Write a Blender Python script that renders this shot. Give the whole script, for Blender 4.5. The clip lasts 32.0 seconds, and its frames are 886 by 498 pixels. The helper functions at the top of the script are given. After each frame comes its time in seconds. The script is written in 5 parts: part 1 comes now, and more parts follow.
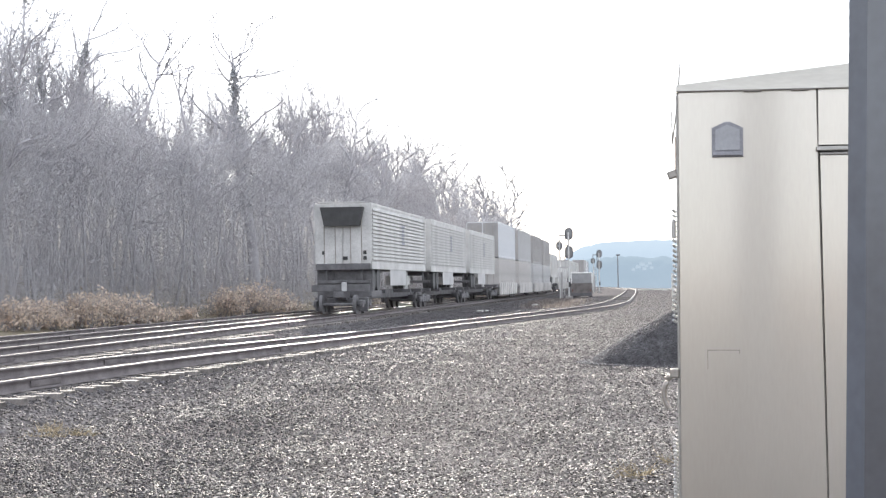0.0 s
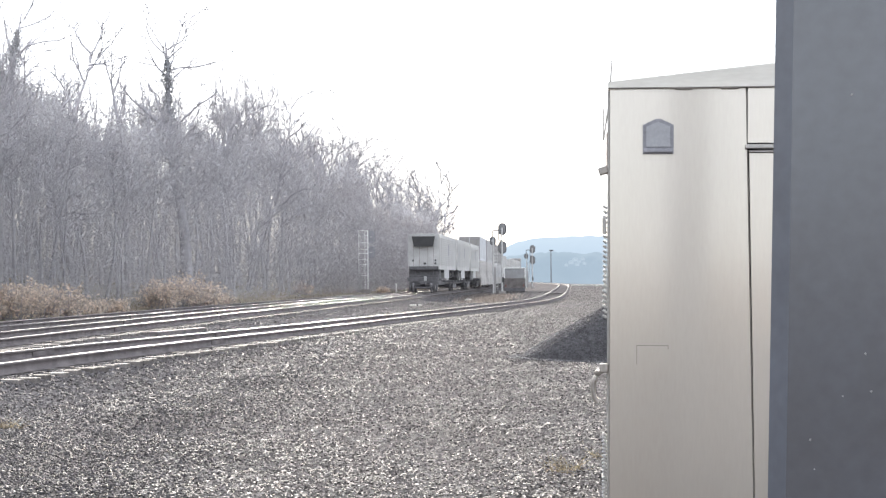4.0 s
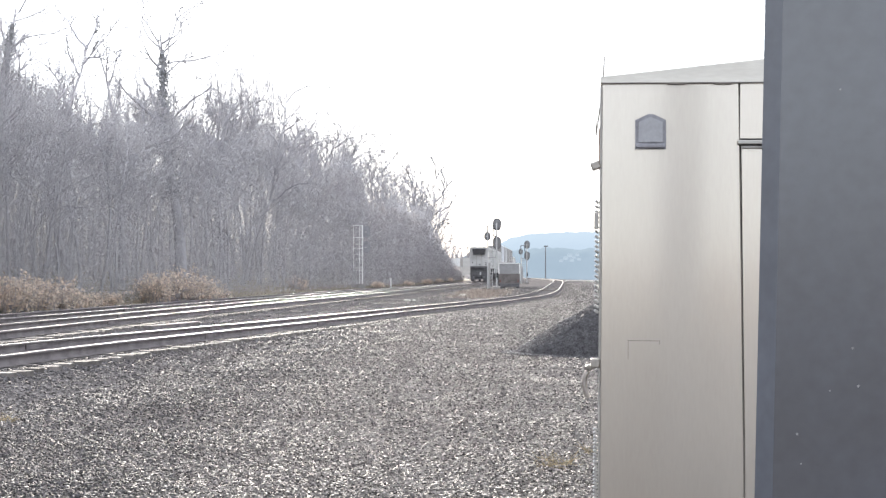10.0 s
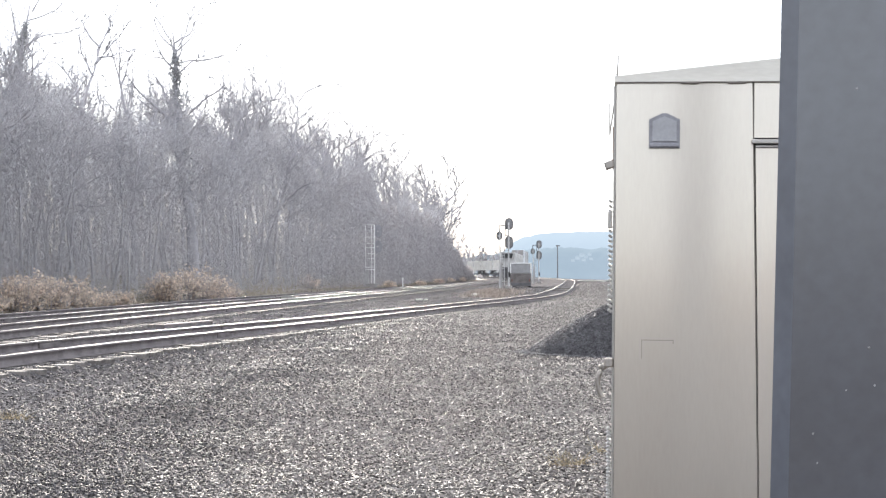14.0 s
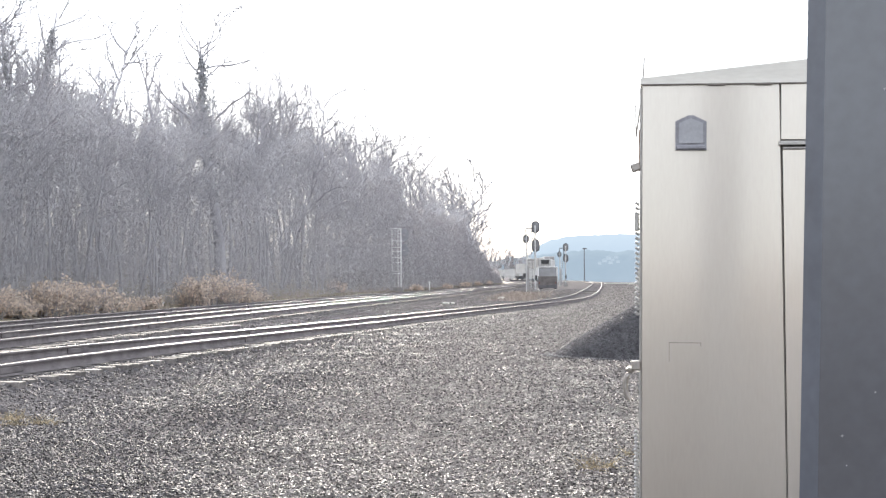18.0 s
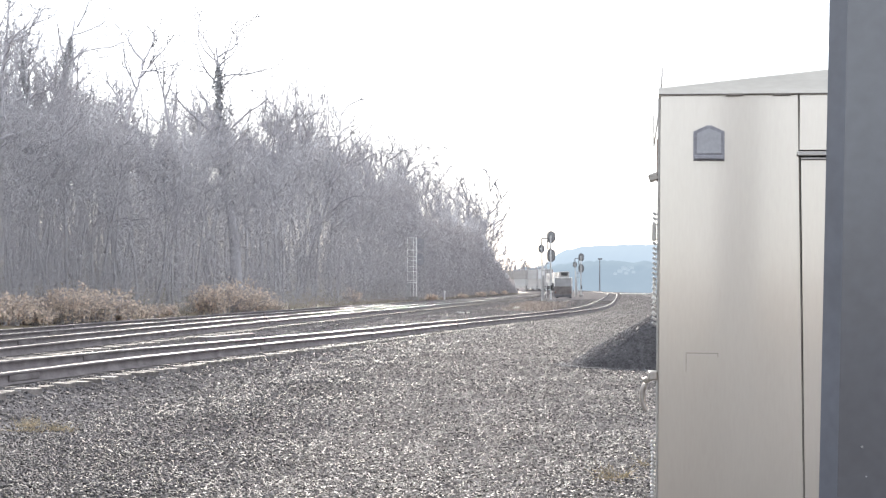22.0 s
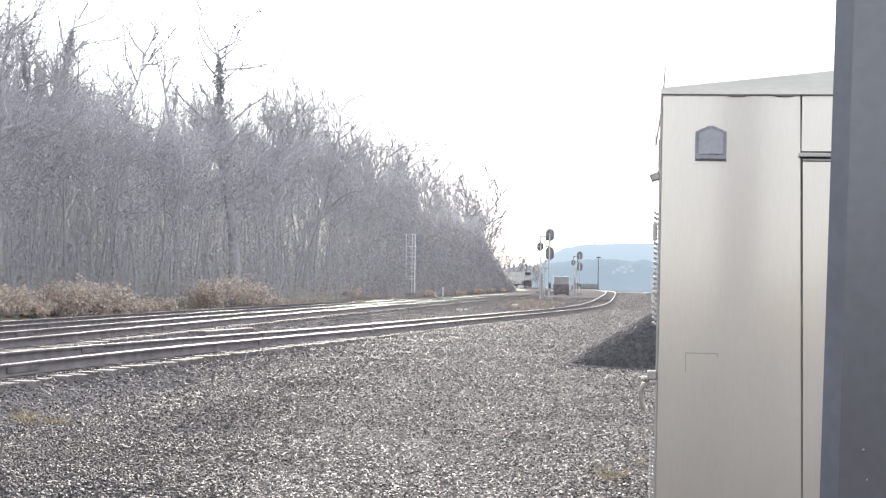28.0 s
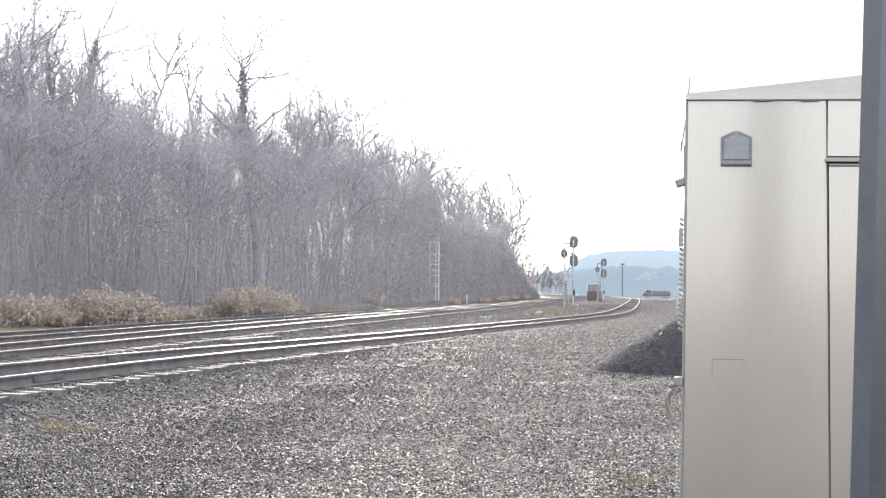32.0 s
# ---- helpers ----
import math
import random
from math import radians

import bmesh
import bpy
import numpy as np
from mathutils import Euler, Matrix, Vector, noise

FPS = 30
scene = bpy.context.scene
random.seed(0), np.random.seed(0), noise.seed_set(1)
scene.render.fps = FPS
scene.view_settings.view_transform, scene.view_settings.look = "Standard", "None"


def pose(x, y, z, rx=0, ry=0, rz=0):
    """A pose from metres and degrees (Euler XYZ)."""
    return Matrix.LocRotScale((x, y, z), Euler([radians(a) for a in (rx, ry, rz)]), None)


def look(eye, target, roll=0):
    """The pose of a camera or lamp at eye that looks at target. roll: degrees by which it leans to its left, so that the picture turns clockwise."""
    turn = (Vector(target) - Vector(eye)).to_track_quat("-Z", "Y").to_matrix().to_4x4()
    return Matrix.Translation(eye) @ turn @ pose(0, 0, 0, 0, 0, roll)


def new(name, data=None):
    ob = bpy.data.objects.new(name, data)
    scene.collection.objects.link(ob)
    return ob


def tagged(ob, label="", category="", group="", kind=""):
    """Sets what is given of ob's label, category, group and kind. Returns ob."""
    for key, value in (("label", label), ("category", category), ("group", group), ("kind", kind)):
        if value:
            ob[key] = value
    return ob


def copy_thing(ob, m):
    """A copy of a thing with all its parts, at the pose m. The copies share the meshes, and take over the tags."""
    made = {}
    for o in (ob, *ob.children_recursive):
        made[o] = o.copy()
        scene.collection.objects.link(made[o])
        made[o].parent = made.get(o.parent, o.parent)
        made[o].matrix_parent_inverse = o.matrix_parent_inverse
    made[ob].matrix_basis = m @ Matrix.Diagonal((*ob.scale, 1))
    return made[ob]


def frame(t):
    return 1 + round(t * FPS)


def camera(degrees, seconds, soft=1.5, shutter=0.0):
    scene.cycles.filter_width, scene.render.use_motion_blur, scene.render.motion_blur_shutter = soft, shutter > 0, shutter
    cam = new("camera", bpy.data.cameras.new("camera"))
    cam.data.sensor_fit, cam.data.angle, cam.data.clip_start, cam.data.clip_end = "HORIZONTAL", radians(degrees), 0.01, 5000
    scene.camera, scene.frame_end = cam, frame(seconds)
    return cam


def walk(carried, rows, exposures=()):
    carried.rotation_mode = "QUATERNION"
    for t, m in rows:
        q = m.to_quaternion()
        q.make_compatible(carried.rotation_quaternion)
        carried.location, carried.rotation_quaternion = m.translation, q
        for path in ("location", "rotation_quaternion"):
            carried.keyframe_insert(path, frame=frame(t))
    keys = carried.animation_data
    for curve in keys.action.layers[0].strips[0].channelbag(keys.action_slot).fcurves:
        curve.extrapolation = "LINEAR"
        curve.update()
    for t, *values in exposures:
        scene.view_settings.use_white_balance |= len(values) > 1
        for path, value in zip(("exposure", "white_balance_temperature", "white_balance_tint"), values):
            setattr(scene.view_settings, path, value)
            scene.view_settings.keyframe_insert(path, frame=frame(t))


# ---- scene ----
# ---------------------------------------------------------------- camera
# seconds, eye x, eye z, turn to the left, tilt up, roll
PATH = [
    (0, -0.016, 1.610, 0.717, 1.309, -0.767),
    (0.5, -0.014, 1.606, -0.223, 1.070, -0.630),
    (1, -0.007, 1.605, -0.644, 1.049, -0.534),
    (1.5, -0.009, 1.607, -0.774, 0.911, -0.039),
    (2, -0.012, 1.605, -0.961, 0.912, 0.002),
    (2.5, -0.003, 1.609, -1.355, 0.925, -0.286),
    (3, -0.004, 1.606, -1.517, 0.931, -0.237),
    (3.5, -0.004, 1.608, -1.656, 1.005, -0.276),
    (5.5, -0.000, 1.607, -1.931, 1.126, -0.210),
    (6, -0.001, 1.602, -2.028, 1.102, -0.182),
    (6.5, -0.002, 1.602, -2.065, 1.005, -0.192),
    (7, -0.000, 1.600, -1.812, 0.986, -0.112),
    (7.5, 0.007, 1.602, -1.852, 0.952, 0.081),
    (8, 0.005, 1.601, -1.940, 0.895, -0.010),
    (8.5, 0.011, 1.603, -2.039, 0.835, -0.148),
    (9, 0.013, 1.604, -2.102, 0.823, -0.036),
    (9.5, 0.009, 1.604, -2.160, 0.883, -0.042),
    (10, 0.011, 1.603, -1.939, 0.896, -0.055),
    (10.5, 0.006, 1.602, -1.573, 0.887, -0.013),
    (11, 0.006, 1.601, -1.420, 0.833, -0.016),
    (11.5, 0.005, 1.600, -1.427, 0.791, 0.035),
    (12, -0.002, 1.598, -1.525, 0.793, 0.142),
    (12.5, -0.001, 1.598, -1.620, 0.695, 0.203),
    (13, -0.001, 1.597, -1.655, 0.661, 0.189),
    (13.5, 0.001, 1.597, -1.657, 0.702, 0.117),
    (14, 0.003, 1.601, -1.495, 0.877, 0.031),
    (14.5, -0.000, 1.602, -1.216, 0.945, 0.084),
    (16.5, 0.002, 1.595, -0.684, 1.002, 0.125),
    (17, 0.005, 1.596, -0.672, 0.987, -0.061),
    (17.5, 0.002, 1.598, -0.574, 0.964, -0.223),
    (18, 0.003, 1.601, -0.509, 1.009, -0.248),
    (18.5, 0.005, 1.601, -0.443, 1.124, -0.240),
    (19, 0.006, 1.601, -0.348, 1.213, -0.183),
    (19.5, 0.004, 1.599, -0.192, 1.277, -0.089),
    (20, 0.002, 1.597, -0.053, 1.284, 0.072),
    (20.5, -0.000, 1.597, 0.025, 1.315, -0.011),
    (21, -0.000, 1.600, -0.000, 1.327, 0.000),
    (21.5, -0.005, 1.598, 0.033, 1.348, 0.123),
    (22, -0.006, 1.598, 0.062, 1.362, 0.078),
    (22.5, -0.003, 1.599, 0.095, 1.356, 0.013),
    (23, -0.005, 1.596, 0.145, 1.353, -0.049),
    (23.5, -0.004, 1.603, 0.082, 1.321, 0.037),
    (24, -0.011, 1.603, -0.623, 1.259, 0.487),
    (24.5, -0.016, 1.598, -0.630, 1.259, 0.752),
    (25, -0.014, 1.602, -0.486, 1.296, 0.538),
    (25.5, -0.012, 1.605, -0.363, 1.266, 0.358),
    (27.5, -0.018, 1.601, -0.056, 1.210, 0.704),
    (28, -0.017, 1.601, 0.012, 1.238, 0.720),
    (28.5, -0.016, 1.602, 0.047, 1.259, 0.497),
    (29, -0.018, 1.600, 0.062, 1.234, 0.670),
    (29.5, -0.018, 1.600, 0.099, 1.264, 0.638),
    (30, -0.018, 1.601, 0.192, 1.293, 0.582),
    (30.5, -0.012, 1.600, 0.309, 1.331, 0.584),
    (31, -0.011, 1.604, 0.442, 1.384, 0.479),
    (31.5, -0.011, 1.604, 0.536, 1.472, 0.430),
    (32, -0.025, 1.598, 0.896, 1.510, 0.475)
]


def sight(x, z, turn, tilt, roll):
    eye = Vector((x, 0.0, z))
    a, b = radians(turn), radians(tilt)
    return look(eye, eye + Vector((-math.sin(a) * math.cos(b), math.cos(a) * math.cos(b), math.sin(b))), roll)


cam = camera(32.1, 32.0, soft=1.35)
walk(cam, [(t, sight(x, z, a, b, r)) for t, x, z, a, b, r in PATH], exposures=[(0, 2.5), (32, 2.5)])

# ---------------------------------------------------------------- world and sun
SUN_UP, SUN_TURN = radians(15.0), radians(-3.8)   # height, and bearing from +y to the right
world = bpy.data.worlds.new("sky")
scene.world = world
world.use_nodes = True
wn = world.node_tree.nodes
sky = wn.new("ShaderNodeTexSky")
sky.sky_type, sky.sun_disc = "NISHITA", False
sky.sun_elevation, sky.sun_rotation = SUN_UP, SUN_TURN
sky.air_density, sky.dust_density, sky.ozone_density, sky.altitude = 1.0, 0.3, 1.0, 200
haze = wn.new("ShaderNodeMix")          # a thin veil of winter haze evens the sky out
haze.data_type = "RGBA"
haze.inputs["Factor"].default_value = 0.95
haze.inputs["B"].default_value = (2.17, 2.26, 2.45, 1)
wn["Background"].inputs["Strength"].default_value = 0.15
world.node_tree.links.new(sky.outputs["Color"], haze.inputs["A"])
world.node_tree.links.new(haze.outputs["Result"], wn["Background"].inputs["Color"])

sun = new("sun", bpy.data.lights.new("sun", "SUN"))
sun.data.energy, sun.data.angle, sun.data.color = 2.3, radians(0.6), (1.0, 0.93, 0.82)
to_sun = Vector((math.sin(SUN_TURN) * math.cos(SUN_UP), math.cos(SUN_TURN) * math.cos(SUN_UP), math.sin(SUN_UP)))
sun.matrix_world = look((0, 0, 60), Vector((0, 0, 60)) - to_sun)


# ---------------------------------------------------------------- materials
def mat(name, base, rough=0.8, metal=0.0, vary=0.25, scale=6.0, fine=60.0, bump=0.15, other=None, spec=0.5, stretch=(1, 1, 1), island=False, each=False, random_amount=0.25, thin=0.0, wavy=0.0):
    """A surface with stains at one scale and grain at a finer one."""
    m = bpy.data.materials.new(name)
    m.use_nodes = True
    n, l = m.node_tree.nodes, m.node_tree.links
    bsdf = n["Principled BSDF"]
    bsdf.inputs["Roughness"].default_value, bsdf.inputs["Metallic"].default_value = rough, metal
    bsdf.inputs["Specular IOR Level"].default_value = spec
    tc, mp = n.new("ShaderNodeTexCoord"), n.new("ShaderNodeMapping")
    mp.inputs["Scale"].default_value = stretch
    l.new(tc.outputs["Object"], mp.inputs["Vector"])
    big, small = n.new("ShaderNodeTexNoise"), n.new("ShaderNodeTexNoise")
    for tex, s, det in ((big, scale, 4.0), (small, fine, 3.0)):
        tex.inputs["Scale"].default_value, tex.inputs["Detail"].default_value = s, det
        l.new(mp.outputs["Vector"], tex.inputs["Vector"])
    other = other or tuple(c * (1 - vary) for c in base)
    light = tuple(min(1.0, c * (1 + vary)) for c in base)
    ramp = n.new("ShaderNodeValToRGB")
    ramp.color_ramp.elements[0].position, ramp.color_ramp.elements[1].position = 0.32, 0.68
    ramp.color_ramp.elements[0].color, ramp.color_ramp.elements[1].color = (*other, 1), (*light, 1)
    l.new(big.outputs["Fac"], ramp.inputs["Fac"])
    mix = n.new("ShaderNodeMix")
    mix.data_type, mix.blend_type = "RGBA", "OVERLAY"
    mix.inputs["Factor"].default_value = min(1.0, vary * 1.6)
    l.new(ramp.outputs["Color"], mix.inputs["A"])
    l.new(small.outputs["Fac"], mix.inputs["B"])
    out = mix.outputs["Result"]
    if island or each:
        src = n.new("ShaderNodeNewGeometry").outputs["Random Per Island"] if island else n.new("ShaderNodeObjectInfo").outputs["Random"]
        rng = n.new("ShaderNodeMapRange")
        rng.inputs["To Min"].default_value, rng.inputs["To Max"].default_value = 1 - random_amount, 1 + random_amount
        l.new(src, rng.inputs["Value"])
        mul = n.new("ShaderNodeMix")
        mul.data_type, mul.blend_type = "RGBA", "MULTIPLY"
        mul.inputs["Factor"].default_value = 1.0
        l.new(out, mul.inputs["A"])
        l.new(rng.outputs["Result"], mul.inputs["B"])
        out = mul.outputs["Result"]
    l.new(out, bsdf.inputs["Base Color"])
    if bump:
        bp = n.new("ShaderNodeBump")
        bp.inputs["Strength"].default_value, bp.inputs["Distance"].default_value = bump, 0.02
        l.new(small.outputs["Fac"], bp.inputs["Height"])
        l.new(bp.outputs["Normal"], bsdf.inputs["Normal"])
    if wavy:      # thin sheet metal: gently dished, its polish uneven
        wave, dish, gloss = n.new("ShaderNodeTexNoise"), n.new("ShaderNodeBump"), n.new("ShaderNodeMapRange")
        wave.inputs["Scale"].default_value, wave.inputs["Detail"].default_value = 1.6, 0.0
        l.new(tc.outputs["Object"], wave.inputs["Vector"])
        dish.inputs["Strength"].default_value, dish.inputs["Distance"].default_value = 1.0, wavy
        l.new(wave.outputs["Fac"], dish.inputs["Height"])
        if bump:
            l.new(bp.outputs["Normal"], dish.inputs["Normal"])
        l.new(dish.outputs["Normal"], bsdf.inputs["Normal"])
        gloss.inputs["From Min"].default_value, gloss.inputs["From Max"].default_value = 0.3, 0.7
        gloss.inputs["To Min"].default_value, gloss.inputs["To Max"].default_value = rough * 0.88, rough * 1.15
        l.new(big.outputs["Fac"], gloss.inputs["Value"])
        l.new(gloss.outputs["Result"], bsdf.inputs["Roughness"])
    if thin:      # a leaf lets some light through
        glow, both = n.new("ShaderNodeBsdfTranslucent"), n.new("ShaderNodeMixShader")
        both.inputs["Fac"].default_value = thin
        l.new(out, glow.inputs["Color"])
        l.new(bsdf.outputs["BSDF"], both.inputs[1])
        l.new(glow.outputs["BSDF"], both.inputs[2])
        l.new(both.outputs["Shader"], n["Material Output"].inputs["Surface"])
    return m


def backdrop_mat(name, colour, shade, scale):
    """Far hills and houses, pale with the air between: the haze is put into their colour as a glow."""
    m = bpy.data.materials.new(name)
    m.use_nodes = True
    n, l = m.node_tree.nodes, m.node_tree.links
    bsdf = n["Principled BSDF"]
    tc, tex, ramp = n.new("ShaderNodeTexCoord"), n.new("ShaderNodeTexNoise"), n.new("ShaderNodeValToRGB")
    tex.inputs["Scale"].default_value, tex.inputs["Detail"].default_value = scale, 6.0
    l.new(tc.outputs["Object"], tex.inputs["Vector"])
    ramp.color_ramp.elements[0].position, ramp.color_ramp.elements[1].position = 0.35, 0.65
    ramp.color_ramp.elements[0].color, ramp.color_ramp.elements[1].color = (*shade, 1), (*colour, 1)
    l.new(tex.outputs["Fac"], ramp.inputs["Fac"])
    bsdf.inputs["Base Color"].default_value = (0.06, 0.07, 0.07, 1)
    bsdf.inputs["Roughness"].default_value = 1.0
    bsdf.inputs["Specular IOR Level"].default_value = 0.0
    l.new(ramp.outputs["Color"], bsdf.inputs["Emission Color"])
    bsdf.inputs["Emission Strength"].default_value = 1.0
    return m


def gravel_mat(name, base, dirt, rough=0.75, lane=False):
    """Crushed stone: cells of stone, finer than the loose pieces that lie on it, and a worn earth track."""
    m = bpy.data.materials.new(name)
    m.use_nodes = True
    n, l = m.node_tree.nodes, m.node_tree.links
    bsdf = n["Principled BSDF"]
    tc = n.new("ShaderNodeTexCoord")
    cells, big, mid = n.new("ShaderNodeTexVoronoi"), n.new("ShaderNodeTexNoise"), n.new("ShaderNodeTexNoise")
    cells.inputs["Scale"].default_value = 34.0
    big.inputs["Scale"].default_value, big.inputs["Detail"].default_value = 0.22, 5.0
    mid.inputs["Scale"].default_value, mid.inputs["Detail"].default_value = 2.5, 6.0
    for tex in (cells, big, mid):
        l.new(tc.outputs["Object"], tex.inputs["Vector"])
    grey = n.new("ShaderNodeSeparateColor")
    l.new(cells.outputs["Color"], grey.inputs["Color"])
    stone, soil = n.new("ShaderNodeValToRGB"), n.new("ShaderNodeMix")
    stone.color_ramp.elements[0].color = (*[c * 0.35 for c in base], 1)
    stone.color_ramp.elements[1].color = (*[min(1, c * 1.8) for c in base], 1)
    l.new(grey.outputs["Red"], stone.inputs["Fac"])
    soil.data_type, soil.blend_type = "RGBA", "MIX"
    ramp = n.new("ShaderNodeValToRGB")
    ramp.color_ramp.elements[0].position, ramp.color_ramp.elements[1].position = 0.42, 0.66
    ramp.color_ramp.elements[1].color = (0.5, 0.5, 0.5, 1)
    add = n.new("ShaderNodeMath")
    add.operation = "MULTIPLY_ADD"
    add.inputs[1].default_value, add.inputs[2].default_value = 0.45, 0.0
    l.new(mid.outputs["Fac"], add.inputs[0])
    add2 = n.new("ShaderNodeMath")
    add2.operation = "MULTIPLY_ADD"
    add2.inputs[1].default_value = 0.6
    l.new(big.outputs["Fac"], add2.inputs[0])
    l.new(add.outputs["Value"], add2.inputs[2])
    l.new(add2.outputs["Value"], ramp.inputs["Fac"])
    share = ramp.outputs["Color"]
    if lane:      # wheels have worn a paler, earthy lane across the yard
        apart, off, wide, near, edge, more = n.new("ShaderNodeSeparateXYZ"), *(n.new("ShaderNodeMath") for _ in range(3)), n.new("ShaderNodeMapRange"), n.new("ShaderNodeMath")
        l.new(tc.outputs["Object"], apart.inputs["Vector"])
        off.operation, wide.operation, near.operation, more.operation = "MULTIPLY_ADD", "MULTIPLY_ADD", "DIVIDE", "MULTIPLY_ADD"
        off.inputs[1].default_value = -0.085
        l.new(apart.outputs["Y"], off.inputs[0])
        l.new(apart.outputs["X"], off.inputs[2])
        wide.inputs[1].default_value, wide.inputs[2].default_value = 0.05, 0.6
        l.new(apart.outputs["Y"], wide.inputs[0])
        shift = n.new("ShaderNodeMath")
        shift.operation = "ADD"
        shift.inputs[1].default_value = 1.2
        l.new(off.outputs["Value"], shift.inputs[0])
        l.new(shift.outputs["Value"], near.inputs[0])
        l.new(wide.outputs["Value"], near.inputs[1])
        size = n.new("ShaderNodeMath")
        size.operation = "ABSOLUTE"
        l.new(near.outputs["Value"], size.inputs[0])
        edge.inputs["From Min"].default_value, edge.inputs["From Max"].default_value = 1.5, 0.3
        edge.inputs["To Min"].default_value, edge.inputs["To Max"].default_value = 0.0, 0.9
        l.new(size.outputs["Value"], edge.inputs["Value"])
        l.new(edge.outputs["Result"], more.inputs[0])
        l.new(mid.outputs["Fac"], more.inputs[1])
        l.new(ramp.outputs["Color"], more.inputs[2])
        more.use_clamp = True
        share = more.outputs["Value"]
    l.new(share, soil.inputs["Factor"])
    l.new(stone.outputs["Color"], soil.inputs["A"])
    soil.inputs["B"].default_value = (*dirt, 1)
    blot, tone, both = n.new("ShaderNodeTexNoise"), n.new("ShaderNodeMapRange"), n.new("ShaderNodeMix")
    blot.inputs["Scale"].default_value, blot.inputs["Detail"].default_value, blot.inputs["Roughness"].default_value = 1.1, 9.0, 0.8
    l.new(tc.outputs["Object"], blot.inputs["Vector"])
    tone.inputs["From Min"].default_value, tone.inputs["From Max"].default_value = 0.3, 0.7
    tone.inputs["To Min"].default_value, tone.inputs["To Max"].default_value = 0.55, 1.45
    l.new(blot.outputs["Fac"], tone.inputs["Value"])
    both.data_type, both.blend_type = "RGBA", "MULTIPLY"
    both.inputs["Factor"].default_value = 1.0
    l.new(soil.outputs["Result"], both.inputs["A"])
    l.new(tone.outputs["Result"], both.inputs["B"])
    l.new(both.outputs["Result"], bsdf.inputs["Base Color"])
    bsdf.inputs["Roughness"].default_value = rough
    bsdf.inputs["Specular IOR Level"].default_value = 0.0
    bp = n.new("ShaderNodeBump")
    bp.inputs["Strength"].default_value, bp.inputs["Distance"].default_value = 0.9, 0.03
    l.new(cells.outputs["Distance"], bp.inputs["Height"])
    bp.invert = True
    l.new(bp.outputs["Normal"], bsdf.inputs["Normal"])
    return m


M_GROUND = gravel_mat("gravel", (0.11, 0.104, 0.106), (0.18, 0.167, 0.162), lane=True)
M_BALLAST = gravel_mat("ballast_stone", (0.112, 0.106, 0.109), (0.1, 0.095, 0.096))
M_STONE = mat("loose_stone", (0.124, 0.116, 0.116), 0.66, 0, 0.3, 8, 40, 0.3, spec=0.2, island=True, random_amount=0.9)
M_CHIP = mat("ballast_piece", (0.108, 0.102, 0.105), 0.72, 0, 0.3, 8, 40, 0.2, spec=0.17, island=True, random_amount=0.8)
M_DARK_STONE = mat("darker_yard_stone", (0.056, 0.054, 0.059), 0.7, 0, 0.3, 8, 40, 0.3, spec=0.16, island=True, random_amount=0.8)
M_PILE = mat("dark_stone", (0.125, 0.122, 0.13), 0.8, 0, 0.3, 8, 40, 0.3, spec=0.1, island=True, random_amount=0.3)
M_EARTH = mat("leafy_earth", (0.16, 0.13, 0.1), 0.95, 0, 0.35, 0.6, 9, 0.6, other=(0.16, 0.14, 0.09))
M_RAIL = mat("rusty_rail_side", (0.15, 0.136, 0.138), 0.85, 0.0, 0.25, 3, 50, 0.2, spec=0.1)
M_RAILTOP = mat("polished_rail_head", (0.29, 0.28, 0.268), 0.48, 0.85, 0.1, 4, 90, 0.0, spec=0.5)
M_TIE = mat("weathered_tie", (0.15, 0.137, 0.13), 0.85, 0, 0.3, 5, 60, 0.35, spec=0.2, each=True, random_amount=0.3)
M_ALU = mat("brushed_aluminium", (0.55, 0.512, 0.463), 0.3, 0.87, 0.035, 2.2, 90, 0.0, stretch=(1, 1, 0.16), wavy=0.0012)
_n, _l = M_ALU.node_tree.nodes, M_ALU.node_tree.links      # part of the sheet kept its mill polish
_g, _m = _n.new("ShaderNodeBsdfGlossy"), _n.new("ShaderNodeMixShader")
_g.inputs["Roughness"].default_value, _g.inputs["Color"].default_value, _m.inputs["Fac"].default_value = 0.11, (0.5, 0.465, 0.42, 1), 0.25
_l.new(_n["Principled BSDF"].outputs["BSDF"], _m.inputs[1])
_l.new(_g.outputs["BSDF"], _m.inputs[2])
_l.new(_m.outputs["Shader"], _n["Material Output"].inputs["Surface"])
M_ALU_ROOF = mat("weathered_roof_aluminium", (0.55, 0.53, 0.49), 0.4, 0.7, 0.08, 4, 80, 0.02, stretch=(0.2, 1, 1))
M_STAIN = mat("grey_scribe", (0.2, 0.19, 0.175), 0.8, 0, 0.2, 9, 60, 0.0)
M_COPPER = mat("rust_brown_strap", (0.3, 0.2, 0.15), 0.6, 0.3, 0.2, 20, 80, 0.05)
M_ALU_DARK = mat("dull_aluminium", (0.38, 0.37, 0.355), 0.5, 0.8, 0.12, 4, 80, 0.05)
M_SEAM = mat("dark_seam", (0.17, 0.155, 0.14), 0.9, 0, 0.2, 5, 60, 0.1)
M_VENT_FACE = mat("pale_vent_face", (0.29, 0.295, 0.315), 0.45, 0.2, 0.08, 8, 60, 0.05)
M_VENT = mat("grey_vent", (0.22, 0.22, 0.245), 0.5, 0.2, 0.15, 6, 60, 0.05)
